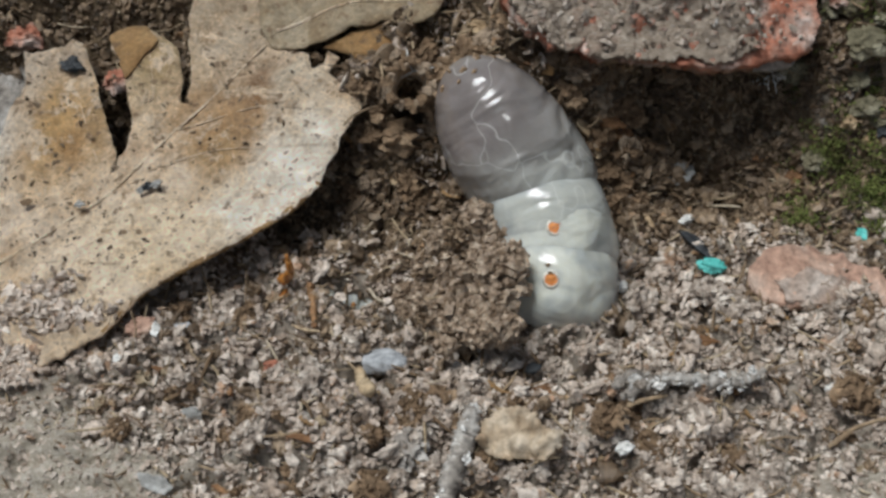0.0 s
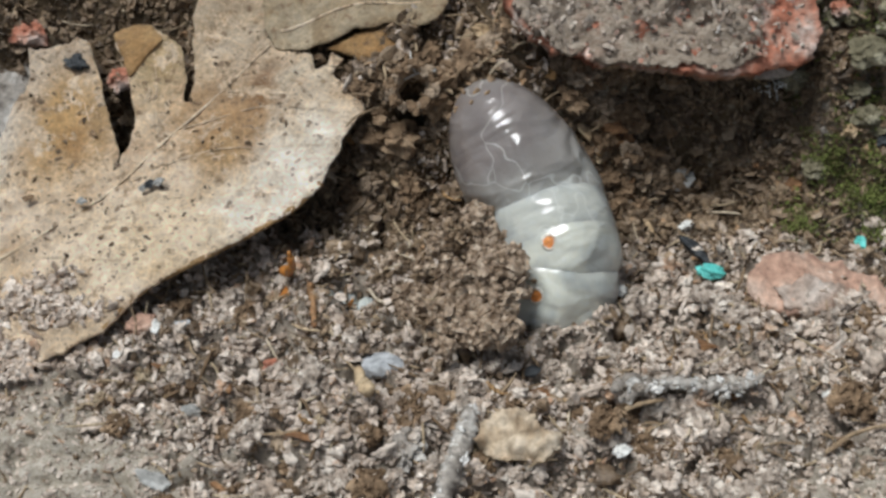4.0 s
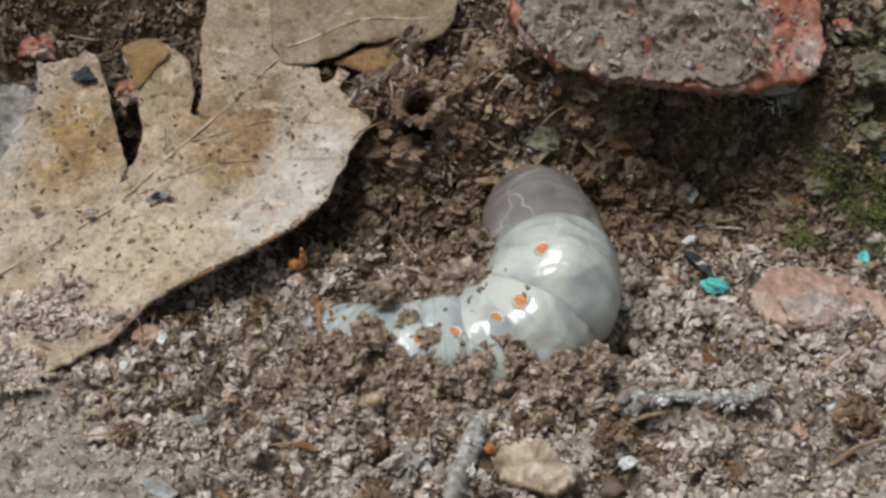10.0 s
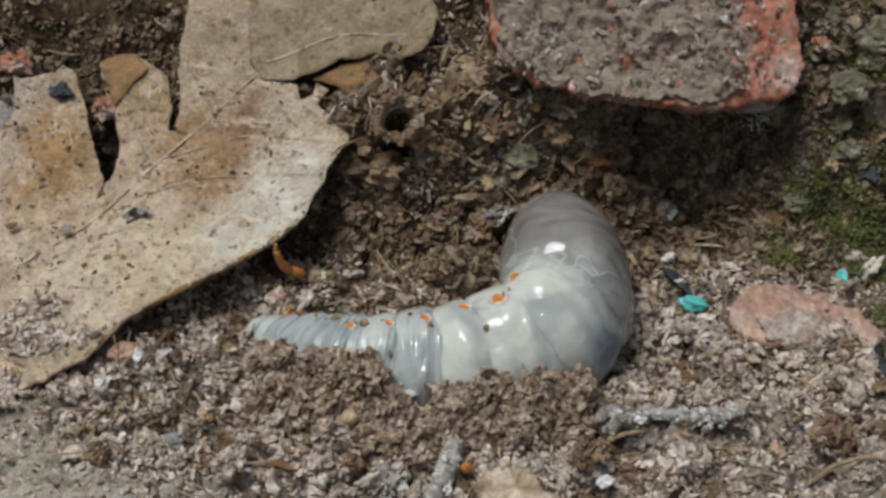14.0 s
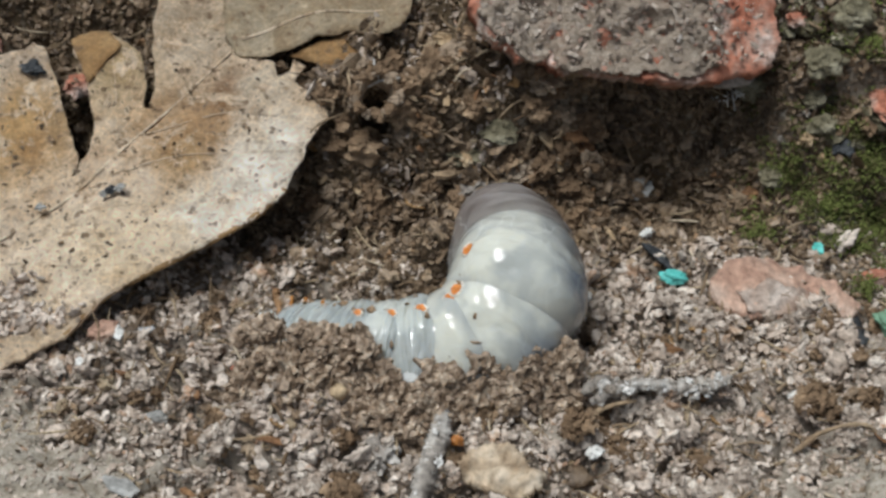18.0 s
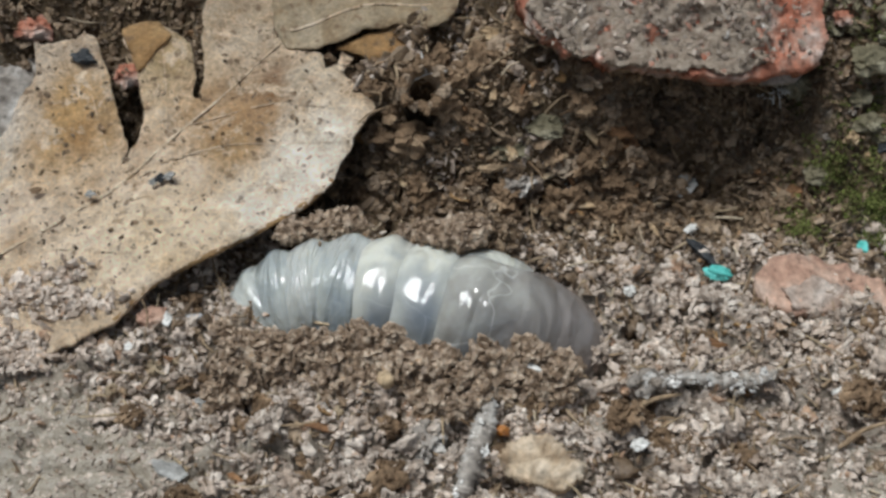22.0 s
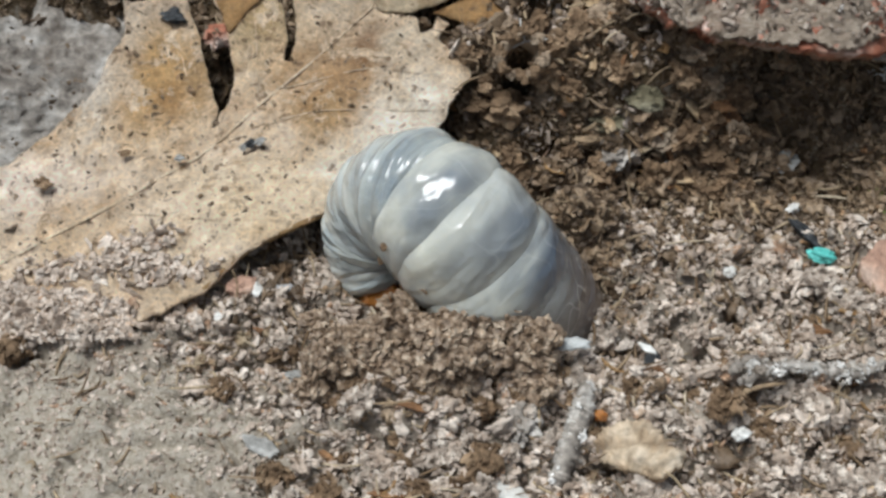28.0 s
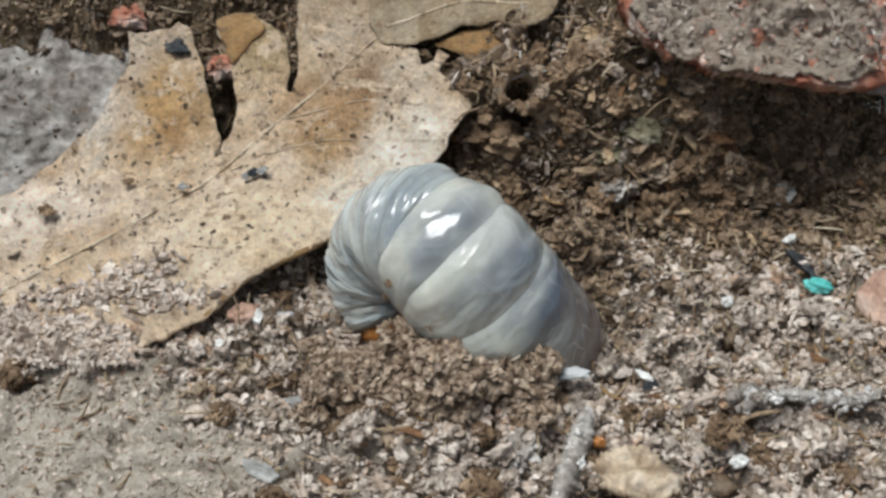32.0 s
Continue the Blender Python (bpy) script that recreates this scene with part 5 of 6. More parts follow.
pushed("plastic_fragment", (0.38, 0.3, 0.25), teal_mat, "tiny teal plastic crumb in dug soil", "plastic", 4, 0.1,
       [(0, 1.9, -4.6, 0.3, 0, 0, 15), (9, 1.9, -4.6, 0.3, 0, 0, 15), (9.8, -1.5, -12.5, -3.6, 60, 0, 15), (32, -1.5, -12.5, -3.6, 60, 0, 15)])
pushed("white_flake", (0.75, 0.35, 0.25), white_mat, "white curled flake on dark dug soil", "flake", 71, 0.3,
       [(0, 2.9, -8.7, -1.2, 0, 0, 20), (2, 2.9, -8.6, -1.2, 0, 0, 20), (6, 2.9, -9.5, -1.2, 0, 0, 0), (9, 4.8, -14.2, 1.6, 10, 0, -20), (12, 4.7, -15.3, 1.6, 10, 0, -30), (14, 6.1, -15.8, 1.6, 10, 0, -35),
        (18, 5.6, -16.3, 1.6, 10, 0, -35), (20, 6, -16.6, 1.6, 10, 0, -35), (25, 6.3, -16.8, 1.6, 10, 0, -35), (26, 7.3, -16.5, 1.6, 10, 0, -35), (32, 7.2, -16.5, 1.6, 10, 0, -35)])
pushed("pale_flake", (1.25, 0.6, 0.16), flake_mat, "pale translucent grey flake at the soil rim", "flake", 72, 0.55,
       [(0, -3.4, -10.5, -4.5, 0, 0, 0), (9.5, -3.4, -13.4, -0.6, 0, 0, 30), (11, -2.4, -15.2, 2, 20, 0, 60), (14, -1.1, -16.3, 1.8, 20, 0, 50), (18, -0.1, -17, 1.6, 20, 0, 30),
        (20, -0.4, -17.4, 1.6, 20, 0, 30), (23, 0.1, -16.9, 1.7, 20, 0, 20), (25, 0.6, -17.2, 1.7, 20, 0, 20), (26, 1.5, -16.4, 1.8, 20, 0, 15), (32, 1.8, -16.7, 1.8, 20, 0, 15)])
pushed("grey_pebble", (1.9, 1.5, 0.9), pale_stone_mat, "rough pale blue-grey pebble in dug soil", "stone", 73, 0.25,
       [(0, -4.4, -13.1, -1.5, 0, 0, 0), (3.5, -4.4, -13.1, -1.5, 0, 0, 0), (5.5, -4.6, -14.2, -3.6, 20, 0, 0), (32, -4.6, -14.2, -3.6, 20, 0, 0)])
pushed("grey_pebble", (0.9, 0.6, 0.5), slate_mat, "small dark blue-grey pebble in soil", "stone", 74, 0.2,
       [(0, 7.7, -13.9, -1.7, 0, 0, 20), (3.5, 7.7, -13.9, -1.7, 0, 0, 20), (6, 8.2, -14.6, -1.9, 30, 0, 30), (32, 8.2, -14.6, -2.0, 30, 0, 30)])


# The upper rim of the dug soil that lies against the grub's front, as the grub lies in turn.
RIMS = {}
RIMS["out"] = [(-14.9, -14.2, 1.9), (-11.2, -14.7, 2.1), (-7.6, -14.4, 2.4), (-3.5, -15.1, 2.2), (0.1, -15.4, 2.0), (3.6, -13.7, 2.1), (8.8, -14.6, 1.8), (12.7, -13.1, 1.6)]
RIMS["flat"] = [(-15.2, -12.8, 2.3), (-12.1, -11.8, 2.2), (-9.4, -12.1, 2.4), (-6.4, -12.8, 3.1), (-2.7, -14.5, 3.6), (-0.4, -15.4, 3.3), (5.4, -15.1, 2.5), (11.0, -15.6, 2.2)]
RIMS["back"] = [(-18.3, -14.0, 2.3), (-16.5, -13.6, 2.4), (-12.3, -14.7, 2.7), (-7.5, -14.5, 2.9), (-5.2, -14.0, 3.0), (0.1, -17.5, 2.1), (4.7, -14.6, 2.4), (9.0, -16.3, 2.1)]
RIMS["late"] = [(-13.0, -13.2, 2.3), (-9.0, -14.2, 2.6), (-5.4, -15.2, 2.4), (-1.9, -16.7, 1.9), (0.5, -18.2, 1.7), (3.4, -15.6, 2.0), (8.0, -14.9, 1.9), (13.1, -13.9, 1.8)]
RIMS["mound"] = [(3.7, 1.0, 1.1), (6.4, 0.5, 0.9), (7.6, -1.0, 0.7), (7.3, -7.4, 4.4), (6.7, -9.1, 3.2), (6.1, -10.7, 2.3), (5.9, -13.5, 2.8)]
RIMS["curl"] = [(-18.3, -15.9, 2.4), (-15.7, -15.7, 2.2), (-13.2, -15.8, 2.4), (-11.7, -14.2, 3.2), (-10.2, -16.3, 3.9), (-7.4, -16.7, 3.8), (-4.6, -14.9, 4.1), (-0.5, -16.5, 3.7)]
BEHIND = [(-14.8, -5.3, 1.9), (-11.5, -4.1, 1.8), (-7.7, -4.5, 1.8), (-3.9, -6.2, 3.1), (-0.2, -8.1, 4.8), (2.0, -8.3, 5.4)]


def on_rim(key, u, drop):
    """A place on a rim, u of the way along it, so many layers down its front."""
    line = np.array(BEHIND if key == "behind" else RIMS[key])
    at = np.array([np.interp(u, np.linspace(0, 1, len(line)), line[:, k]) for k in range(3)])
    at = at + (np.array([-1.3, -0.2, -0.35]) if key == "mound" else np.array([0, -1.4, -1.4])) * drop
    at[2] = max(at[2], float(land(at[0], at[1])) + 0.2)
    return at


def soil_clumps():
    """Clumps of dug soil: heaped before the grub at first, shoved against its front when it breaks out."""
    rng = np.random.RandomState(33)
    for i in range(111):
        layer = i % 3
        size = np.array([1.0, 0.9, 0.85]) * rng.uniform(0.6, 1.5)
        ob = thing("soil_clump", granular("soil_clump", size, 52, 200 + i, heap_mat, (0.2, 0.6)), label="warm brown crumbly clump of freshly dug soil", category="soil", group="dug soil clumps")
        x0, y0 = rng.uniform(-4, 8.5), rng.uniform(-7.5, -2.0)
        heap = 0.3
        start = np.array([x0, y0, float(land(x0, y0)) + heap])
        if i % 3:
            start = on_rim("mound", rng.uniform(), 3.2 * rng.uniform() ** 1.3 + 0.75) + rng.normal(size=3) * 0.25
        t = 9.0 + rng.uniform(0, 1.0) if i % 4 else 4.4 + rng.uniform(0, 0.8)
        spin = rng.uniform(-60, 60)
        u, sway = (i // 3 + rng.uniform(0.1, 0.9)) / 37, rng.normal(size=3) * np.array([0.25, 0.25, 0.15])
        drop = 0.8 * layer + rng.uniform(0.0, 0.7)
        behind = i % 4 == 3 and not 0.36 < u < 0.62
        out, late, flat, back, curl = (on_rim(k, u, drop) + sway for k in ("out", "late", "flat", "back", "curl"))
        if layer == 2:
            for place in (out, late, flat, back, curl):
                place[2] = float(land(place[0], place[1])) + 0.3
            flat[1:] += np.array([0.5, 0.7])
        if behind:
            if u < 0.4:
                out = on_rim("out", u, -0.4) + sway
                late = on_rim("late", u, -0.4) + sway
            flat = on_rim("behind", u, 0) + sway
            back = flat + np.array([0, 3.5, -0.5])
        rows = [(0, start, 0), (t, start, 0), (t + 0.45, (start + out) / 2 + np.array([0, 0, 1.2]), spin / 2), (t + 0.9, out, spin), (13.0, out, spin), (14.2, late, spin), (19.0, late, spin), (19.7, flat, spin * 0.6),
                (21.3, flat, spin * 0.6), (21.9, back, spin * 0.4), (24.8, back, spin * 0.4), (25.7, curl, spin * 0.2), (32, curl, spin * 0.2)]
        MOVED.append((ob, [(r, pose(*(p * MM), a * 0.4, 0, a)) for r, p, a in rows]))


# ---- the grub ----
BENDS = []


def bend(t, belly_tail, belly_head, *spine):
    """How the grub lies at t seconds: which way its belly faces at both ends, and its spine from tail to head in millimetres."""
    BENDS.append((t, np.array([*belly_tail, *belly_head, *np.ravel(spine)], float)))


bend(0, (-0.97, -0.22, 0.10), (0.02, 0.65, 0.76),
     (1.6, 8.9, 10.7), (6.9, 5.2, 4.8), (9.8, -0.7, -0.4), (9.5, -4.9, -3.0), (7.1, -3.9, -9.7), (0.1, -5.6, -10.5), (-6.6, -5.5, -6.9), (-13.6, -3.0, -4.9))
bend(2, (-0.97, -0.23, 0.09), (0.01, 0.65, 0.76),
     (2.0, 8.8, 10.7), (7.4, 5.3, 4.9), (10.1, -0.3, -0.2), (9.8, -3.9, -3.1), (7.0, -3.3, -9.4), (-0.1, -4.9, -10.3), (-6.9, -5.7, -7.0), (-13.6, -3.1, -4.8))
bend(3.5, (-0.97, -0.23, 0.09), (0.01, 0.65, 0.76),
     (2.6, 8.2, 9.3), (7.3, 4.6, 3.8), (10.0, -1.1, -0.3), (9.6, -3.8, -3.5), (6.4, -3.0, -9.5), (-0.4, -4.6, -10.0), (-6.9, -5.4, -6.7), (-13.6, -2.8, -4.9))
bend(6, (-0.97, -0.23, 0.09), (0.01, 0.65, 0.76),
     (3.3, 8.0, 9.0), (8.0, 4.8, 3.6), (10.4, -1.1, -0.4), (9.6, -4.2, -3.3), (6.4, -3.2, -9.3), (-0.4, -4.0, -10.2), (-7.0, -4.5, -7.2), (-13.4, -2.2, -4.9))
bend(7, (-0.97, -0.23, 0.08), (0.00, 0.64, 0.77),
     (5.4, 7.6, 7.9), (8.5, 3.7, 2.5), (9.7, -2.8, 1.8), (9.0, -5.3, -3.4), (5.1, -3.8, -9.0), (-1.8, -4.3, -10.2), (-8.5, -4.5, -7.2), (-15.3, -2.9, -4.8))
bend(9, (-0.97, -0.23, 0.08), (0.00, 0.64, 0.77),
     (6.0, 7.6, 7.7), (8.8, 3.6, 2.5), (9.5, -2.7, 2.0), (9.0, -5.6, -2.4), (5.6, -3.4, -8.3), (-1.3, -3.6, -10.0), (-8.3, -4.0, -7.5), (-15.2, -2.5, -4.8))
bend(9.5, (-0.97, -0.23, 0.08), (0.00, 0.64, 0.77),
     (5.1, 7.1, 6.7), (7.7, 3.5, 2.8), (9.1, -1.3, 1.2), (8.8, -6.9, 2.2), (4.3, -8.4, -1.0), (-1.4, -8.3, -2.9), (-6.9, -6.9, -4.5), (-11.6, -3.6, -6.1))
bend(10, (-0.97, -0.23, 0.08), (0.00, 0.63, 0.77),
     (6.4, 5.9, 4.1), (8.6, 0.7, 0.8), (9.3, -5.8, 0.9), (5.9, -9.5, -1.1), (0.6, -11.1, -1.5), (-4.5, -10.8, -1.9), (-8.5, -7.7, -3.8), (-12.4, -4.3, -6.5))
bend(11, (-0.97, -0.23, 0.08), (0.00, 0.64, 0.77),
     (10.9, 8.2, 3.8), (12.7, 2.6, 1.0), (12.6, -4.0, 0.6), (9.9, -8.4, -0.9), (4.6, -10.0, -1.3), (-1.0, -10.4, -1.3), (-6.1, -8.9, -2.5), (-10.3, -6.0, -5.4))
bend(12, (-0.97, -0.23, 0.08), (0.00, 0.63, 0.77),
     (11.0, 6.5, 1.0), (12.9, 0.0, 1.1), (12.6, -6.5, 0.6), (8.6, -9.4, -1.0), (3.2, -10.4, -1.3), (-2.0, -11.0, -1.3), (-6.5, -8.8, -2.9), (-10.0, -5.0, -5.6))
bend(13, (-0.97, -0.22, 0.07), (0.00, 0.63, 0.78),
     (12.1, 7.7, 1.2), (13.7, 0.6, 1.2), (13.3, -6.4, 0.5), (8.4, -9.1, -1.1), (2.3, -10.5, -1.1), (-4.0, -10.4, -1.3), (-9.0, -7.6, -3.3), (-11.9, -2.8, -6.3))
bend(14, (-0.97, -0.22, 0.07), (-0.00, 0.63, 0.78),
     (10.7, 5.8, 0.9), (12.3, -1.1, 1.1), (11.3, -7.7, 0.5), (6.1, -10.1, -0.9), (0.1, -11.2, -1.1), (-5.9, -10.5, -1.3), (-10.7, -7.3, -3.4), (-14.9, -3.7, -6.1))
bend(16.5, (-0.98, -0.18, 0.04), (0.00, 0.62, 0.78),
     (10.2, 5.0, 0.6), (11.6, -1.6, 0.9), (11.1, -7.9, 1.2), (7.3, -11.5, -0.8), (1.6, -12.7, -1.7), (-3.8, -11.9, -2.0), (-8.3, -9.1, -3.6), (-12.3, -5.7, -6.1))
bend(18, (-0.98, -0.18, 0.04), (-0.00, 0.63, 0.78),
     (7.1, 3.9, 0.9), (9.0, -1.8, 0.8), (9.3, -7.6, 2.0), (6.6, -11.2, -0.6), (1.3, -12.2, -1.6), (-4.2, -11.1, -1.9), (-8.7, -8.7, -3.5), (-12.8, -6.0, -6.2))
bend(19, (-0.98, -0.19, 0.04), (-0.00, 0.63, 0.78),
     (8.5, 3.4, 0.1), (10.0, -2.2, 0.6), (9.8, -7.9, 1.7), (6.9, -11.2, -0.5), (1.8, -12.3, -1.6), (-3.4, -11.4, -1.9), (-7.5, -8.9, -3.3), (-11.2, -6.2, -6.0))
bend(19.5, (0.03, 0.96, 0.26), (0.03, 0.96, 0.26),
     (15.0, -6.6, -1.5), (9.8, -7.4, -1.1), (4.5, -8.4, -0.9), (-0.8, -9.5, -0.8), (-5.9, -7.5, -1.6), (-11.1, -6.2, -2.4), (-14.6, -9.3, -3.6), (-11.7, -12.3, -6.4))
bend(20, (0.02, 0.96, 0.26), (0.02, 0.96, 0.26),
     (15.0, -7.3, -1.5), (9.5, -8.0, -1.1), (4.1, -9.2, -0.8), (-1.5, -10.3, -0.6), (-7.1, -8.9, -1.1), (-11.6, -5.5, -2.6), (-14.7, -7.3, -3.7), (-11.8, -10.6, -6.2))
bend(21, (0.02, 0.96, 0.26), (0.02, 0.96, 0.26),
     (13.1, -9.0, -1.4), (7.7, -9.5, -0.9), (2.4, -10.8, -0.4), (-3.3, -11.1, -0.4), (-8.7, -9.1, -1.1), (-13.0, -5.7, -2.5), (-15.9, -7.4, -3.8), (-12.9, -10.6, -6.2))
bend(21.5, (0.02, 0.96, 0.27), (0.02, 0.96, 0.27),
     (11.4, -8.6, -1.4), (6.3, -10.0, -0.7), (0.8, -10.9, -0.3), (-4.9, -10.5, -0.4), (-9.7, -7.4, -1.5), (-13.6, -3.2, -2.6), (-16.6, -5.4, -3.8), (-13.6, -9.0, -5.9))
bend(22, (0.14, 0.93, -0.34), (0.25, 0.88, -0.42),
     (11.5, -8.6, -7.5), (7.6, -9.8, -3.7), (2.6, -9.3, -1.8), (-3.0, -7.4, -2.1), (-8.5, -6.2, -2.2), (-13.9, -6.0, -3.1), (-16.7, -7.8, -5.3), (-13.1, -11.3, -6.3))
bend(23, (0.14, 0.93, -0.34), (0.24, 0.88, -0.41),
     (11.9, -8.6, -7.5), (7.6, -9.1, -3.8), (2.5, -8.4, -2.0), (-3.2, -6.5, -1.9), (-8.9, -5.7, -2.1), (-14.3, -5.3, -3.2), (-17.4, -7.7, -5.3), (-13.7, -11.4, -6.3))
bend(24, (0.13, 0.93, -0.34), (0.24, 0.88, -0.41),
     (11.3, -7.7, -7.4), (7.1, -8.5, -3.8), (2.1, -7.8, -2.0), (-3.6, -6.1, -1.8), (-9.3, -5.2, -2.1), (-14.6, -5.1, -3.2), (-17.4, -7.7, -5.3), (-13.7, -11.3, -6.3))
bend(24.5, (0.12, 0.93, -0.34), (0.23, 0.88, -0.42),
     (10.9, -7.7, -7.4), (6.8, -9.0, -3.8), (1.9, -8.7, -2.0), (-3.8, -6.8, -2.1), (-9.4, -5.7, -2.1), (-14.6, -6.4, -3.0), (-17.7, -8.8, -5.3), (-14.1, -12.5, -6.4))
bend(25, (0.12, 0.93, -0.35), (0.23, 0.88, -0.42),
     (9.5, -8.5, -7.5), (5.5, -9.9, -3.9), (0.8, -10.3, -1.6), (-4.5, -8.3, -1.9), (-9.4, -5.6, -2.1), (-14.5, -5.7, -2.8), (-16.6, -9.0, -5.4), (-13.0, -12.6, -6.4))
bend(25.5, (-0.44, 0.18, -0.88), (0.64, 0.28, -0.71),
     (0.9, -8.3, -8.5), (-1.7, -10.5, -2.7), (-4.9, -11.7, 2.9), (-7.8, -10.9, 6.4), (-11.2, -8.2, 7.6), (-14.2, -6.7, 5.1), (-15.8, -7.4, 1.3), (-14.4, -9.9, -1.7))
bend(26, (-0.45, 0.17, -0.88), (0.63, 0.28, -0.72),
     (1.3, -8.1, -8.4), (-1.6, -10.4, -2.4), (-5.1, -11.6, 3.4), (-8.0, -10.5, 6.7), (-11.3, -7.8, 7.5), (-14.3, -6.5, 4.9), (-15.6, -7.3, 1.1), (-14.1, -9.8, -1.6))
bend(26.5, (-0.45, 0.16, -0.88), (0.63, 0.28, -0.72),
     (1.7, -7.8, -8.4), (-1.3, -10.2, -2.4), (-4.8, -11.3, 3.4), (-7.7, -10.3, 6.7), (-11.0, -7.6, 7.5), (-14.0, -6.3, 5.0), (-15.2, -7.1, 1.1), (-13.8, -9.6, -1.6))
bend(28.5, (-0.44, 0.17, -0.88), (0.64, 0.29, -0.72),
     (2.4, -7.1, -8.2), (-0.8, -9.2, -2.2), (-4.4, -10.5, 3.6), (-7.3, -9.3, 6.6), (-10.6, -6.4, 7.3), (-13.6, -5.1, 4.8), (-14.7, -6.1, 1.0), (-13.3, -8.5, -1.7))
bend(30, (-0.44, 0.18, -0.88), (0.64, 0.30, -0.71),
     (2.2, -7.4, -8.2), (-0.9, -9.7, -2.3), (-4.5, -10.9, 3.5), (-7.5, -9.7, 6.6), (-10.8, -6.9, 7.3), (-13.8, -5.6, 4.8), (-15.0, -6.6, 1.0), (-13.5, -9.1, -1.6))
bend(32, (-0.44, 0.20, -0.88), (0.64, 0.31, -0.71),
     (2.7, -7.7, -8.4), (-0.4, -10.1, -2.4), (-4.0, -11.3, 3.4), (-7.0, -10.2, 6.5), (-10.3, -7.4, 7.3), (-13.3, -6.2, 5.0), (-14.5, -7.1, 1.1), (-13.1, -9.7, -1.5))


def lie(t):
    """The grub's lie between two keyed ones, eased."""
    ts = [b[0] for b in BENDS]
    i = min(max(int(np.searchsorted(ts, t, "right")) - 1, 0), len(ts) - 2)
    u = (t - ts[i]) / (ts[i + 1] - ts[i])
    a, b = BENDS[i][1], BENDS[i + 1][1]
    va = (b - BENDS[i - 1][1]) / (ts[i + 1] - ts[i - 1]) if i else 0 * a
    vb = (BENDS[i + 2][1] - a) / (ts[i + 2] - ts[i]) if i + 2 < len(ts) else 0 * a
    h = ts[i + 1] - ts[i]
    limit = 1.5 * np.abs(b - a) / h
    va, vb = np.clip(va, -limit, limit), np.clip(vb, -limit, limit)
    row = (2 * u ** 3 - 3 * u ** 2 + 1) * a + (u ** 3 - 2 * u ** 2 + u) * h * va + (3 * u ** 2 - 2 * u ** 3) * b + (u ** 3 - u ** 2) * h * vb
    return row[:3], row[3:6], row[6:].reshape(-1, 3)


# How far the grub has rolled about its spine, in degrees, at some seconds.
ROLLS = [(0, -14), (5, -8), (9.5, -3), (10, 0), (12, 18), (13.5, 33), (19, 30), (19.5, 0), (32, 0)]


def stations(t, fractions):
    """Poses along the spine: z towards the head, y to the back, x to the side."""
    tail, head, spine = lie(t)
    roll = radians(np.interp(t, *zip(*ROLLS)))
    line = curve(spine, 90)
    d = np.r_[0, np.cumsum(np.linalg.norm(np.diff(line, axis=0), axis=1))]
    out = []
    for fixed, share in fractions:
        s = np.interp(0.29 if fixed else share, np.linspace(0, 1, len(line)), d)
        if fixed == 2:
            s = share
        elif fixed:
            s = 5.6 + share * (s - 5.6)
        f = s / d[-1]
        reach = 5.0 if fixed == 2 else 2.2
        p = np.array([np.interp(s, d, line[:, k]) for k in range(3)])
        q = np.array([np.interp(np.clip(s + reach, 0, d[-1]), d, line[:, k]) - np.interp(np.clip(s - reach, 0, d[-1]), d, line[:, k]) for k in range(3)])
        z = Vector(q).normalized()
        belly = Vector(tail * (1 - f) + head * f)
        y = -(belly - z * belly.dot(z)).normalized()
        x = y.cross(z)
        x, y = x * math.cos(roll) + y * math.sin(roll), y * math.cos(roll) - x * math.sin(roll)
        m = Matrix((x, y, z)).transposed().to_4x4()
        m.translation = Vector(p) * MM
        out.append(m)
    return out


#            name, whether at a fixed way from the tail's end, share of the spine, radius, half-length, folds
SEGMENTS = [("tail_sac", 2, 8.0, 5.85, 8.6, 0), ("body_segment", 1, 0.82, 5.95, 5.0, 0), ("body_segment", 0, 0.29, 6.05, 4.9, 0), ("body_segment", 0, 0.385, 6.0, 4.9, 0), ("body_segment", 0, 0.48, 5.8, 4.6, 1),
            ("body_segment", 0, 0.565, 5.4, 4.2, 1), ("body_segment", 0, 0.635, 4.95, 3.7, 1), ("body_segment", 0, 0.695, 4.6, 3.3, 1), ("body_segment", 0, 0.75, 4.3, 3.0, 1), ("body_segment", 0, 0.8, 4.0, 2.7, 1),
            ("chest_segment", 0, 0.85, 3.6, 2.4, 1), ("chest_segment", 0, 0.895, 3.3, 2.1, 1), ("chest_segment", 0, 0.935, 3.0, 1.9, 1)]


def flank(a):
    """How far the flank swells at an angle about the body."""
    return 0.06 * math.exp(-((math.sin(a) + 0.35) / 0.3) ** 2)


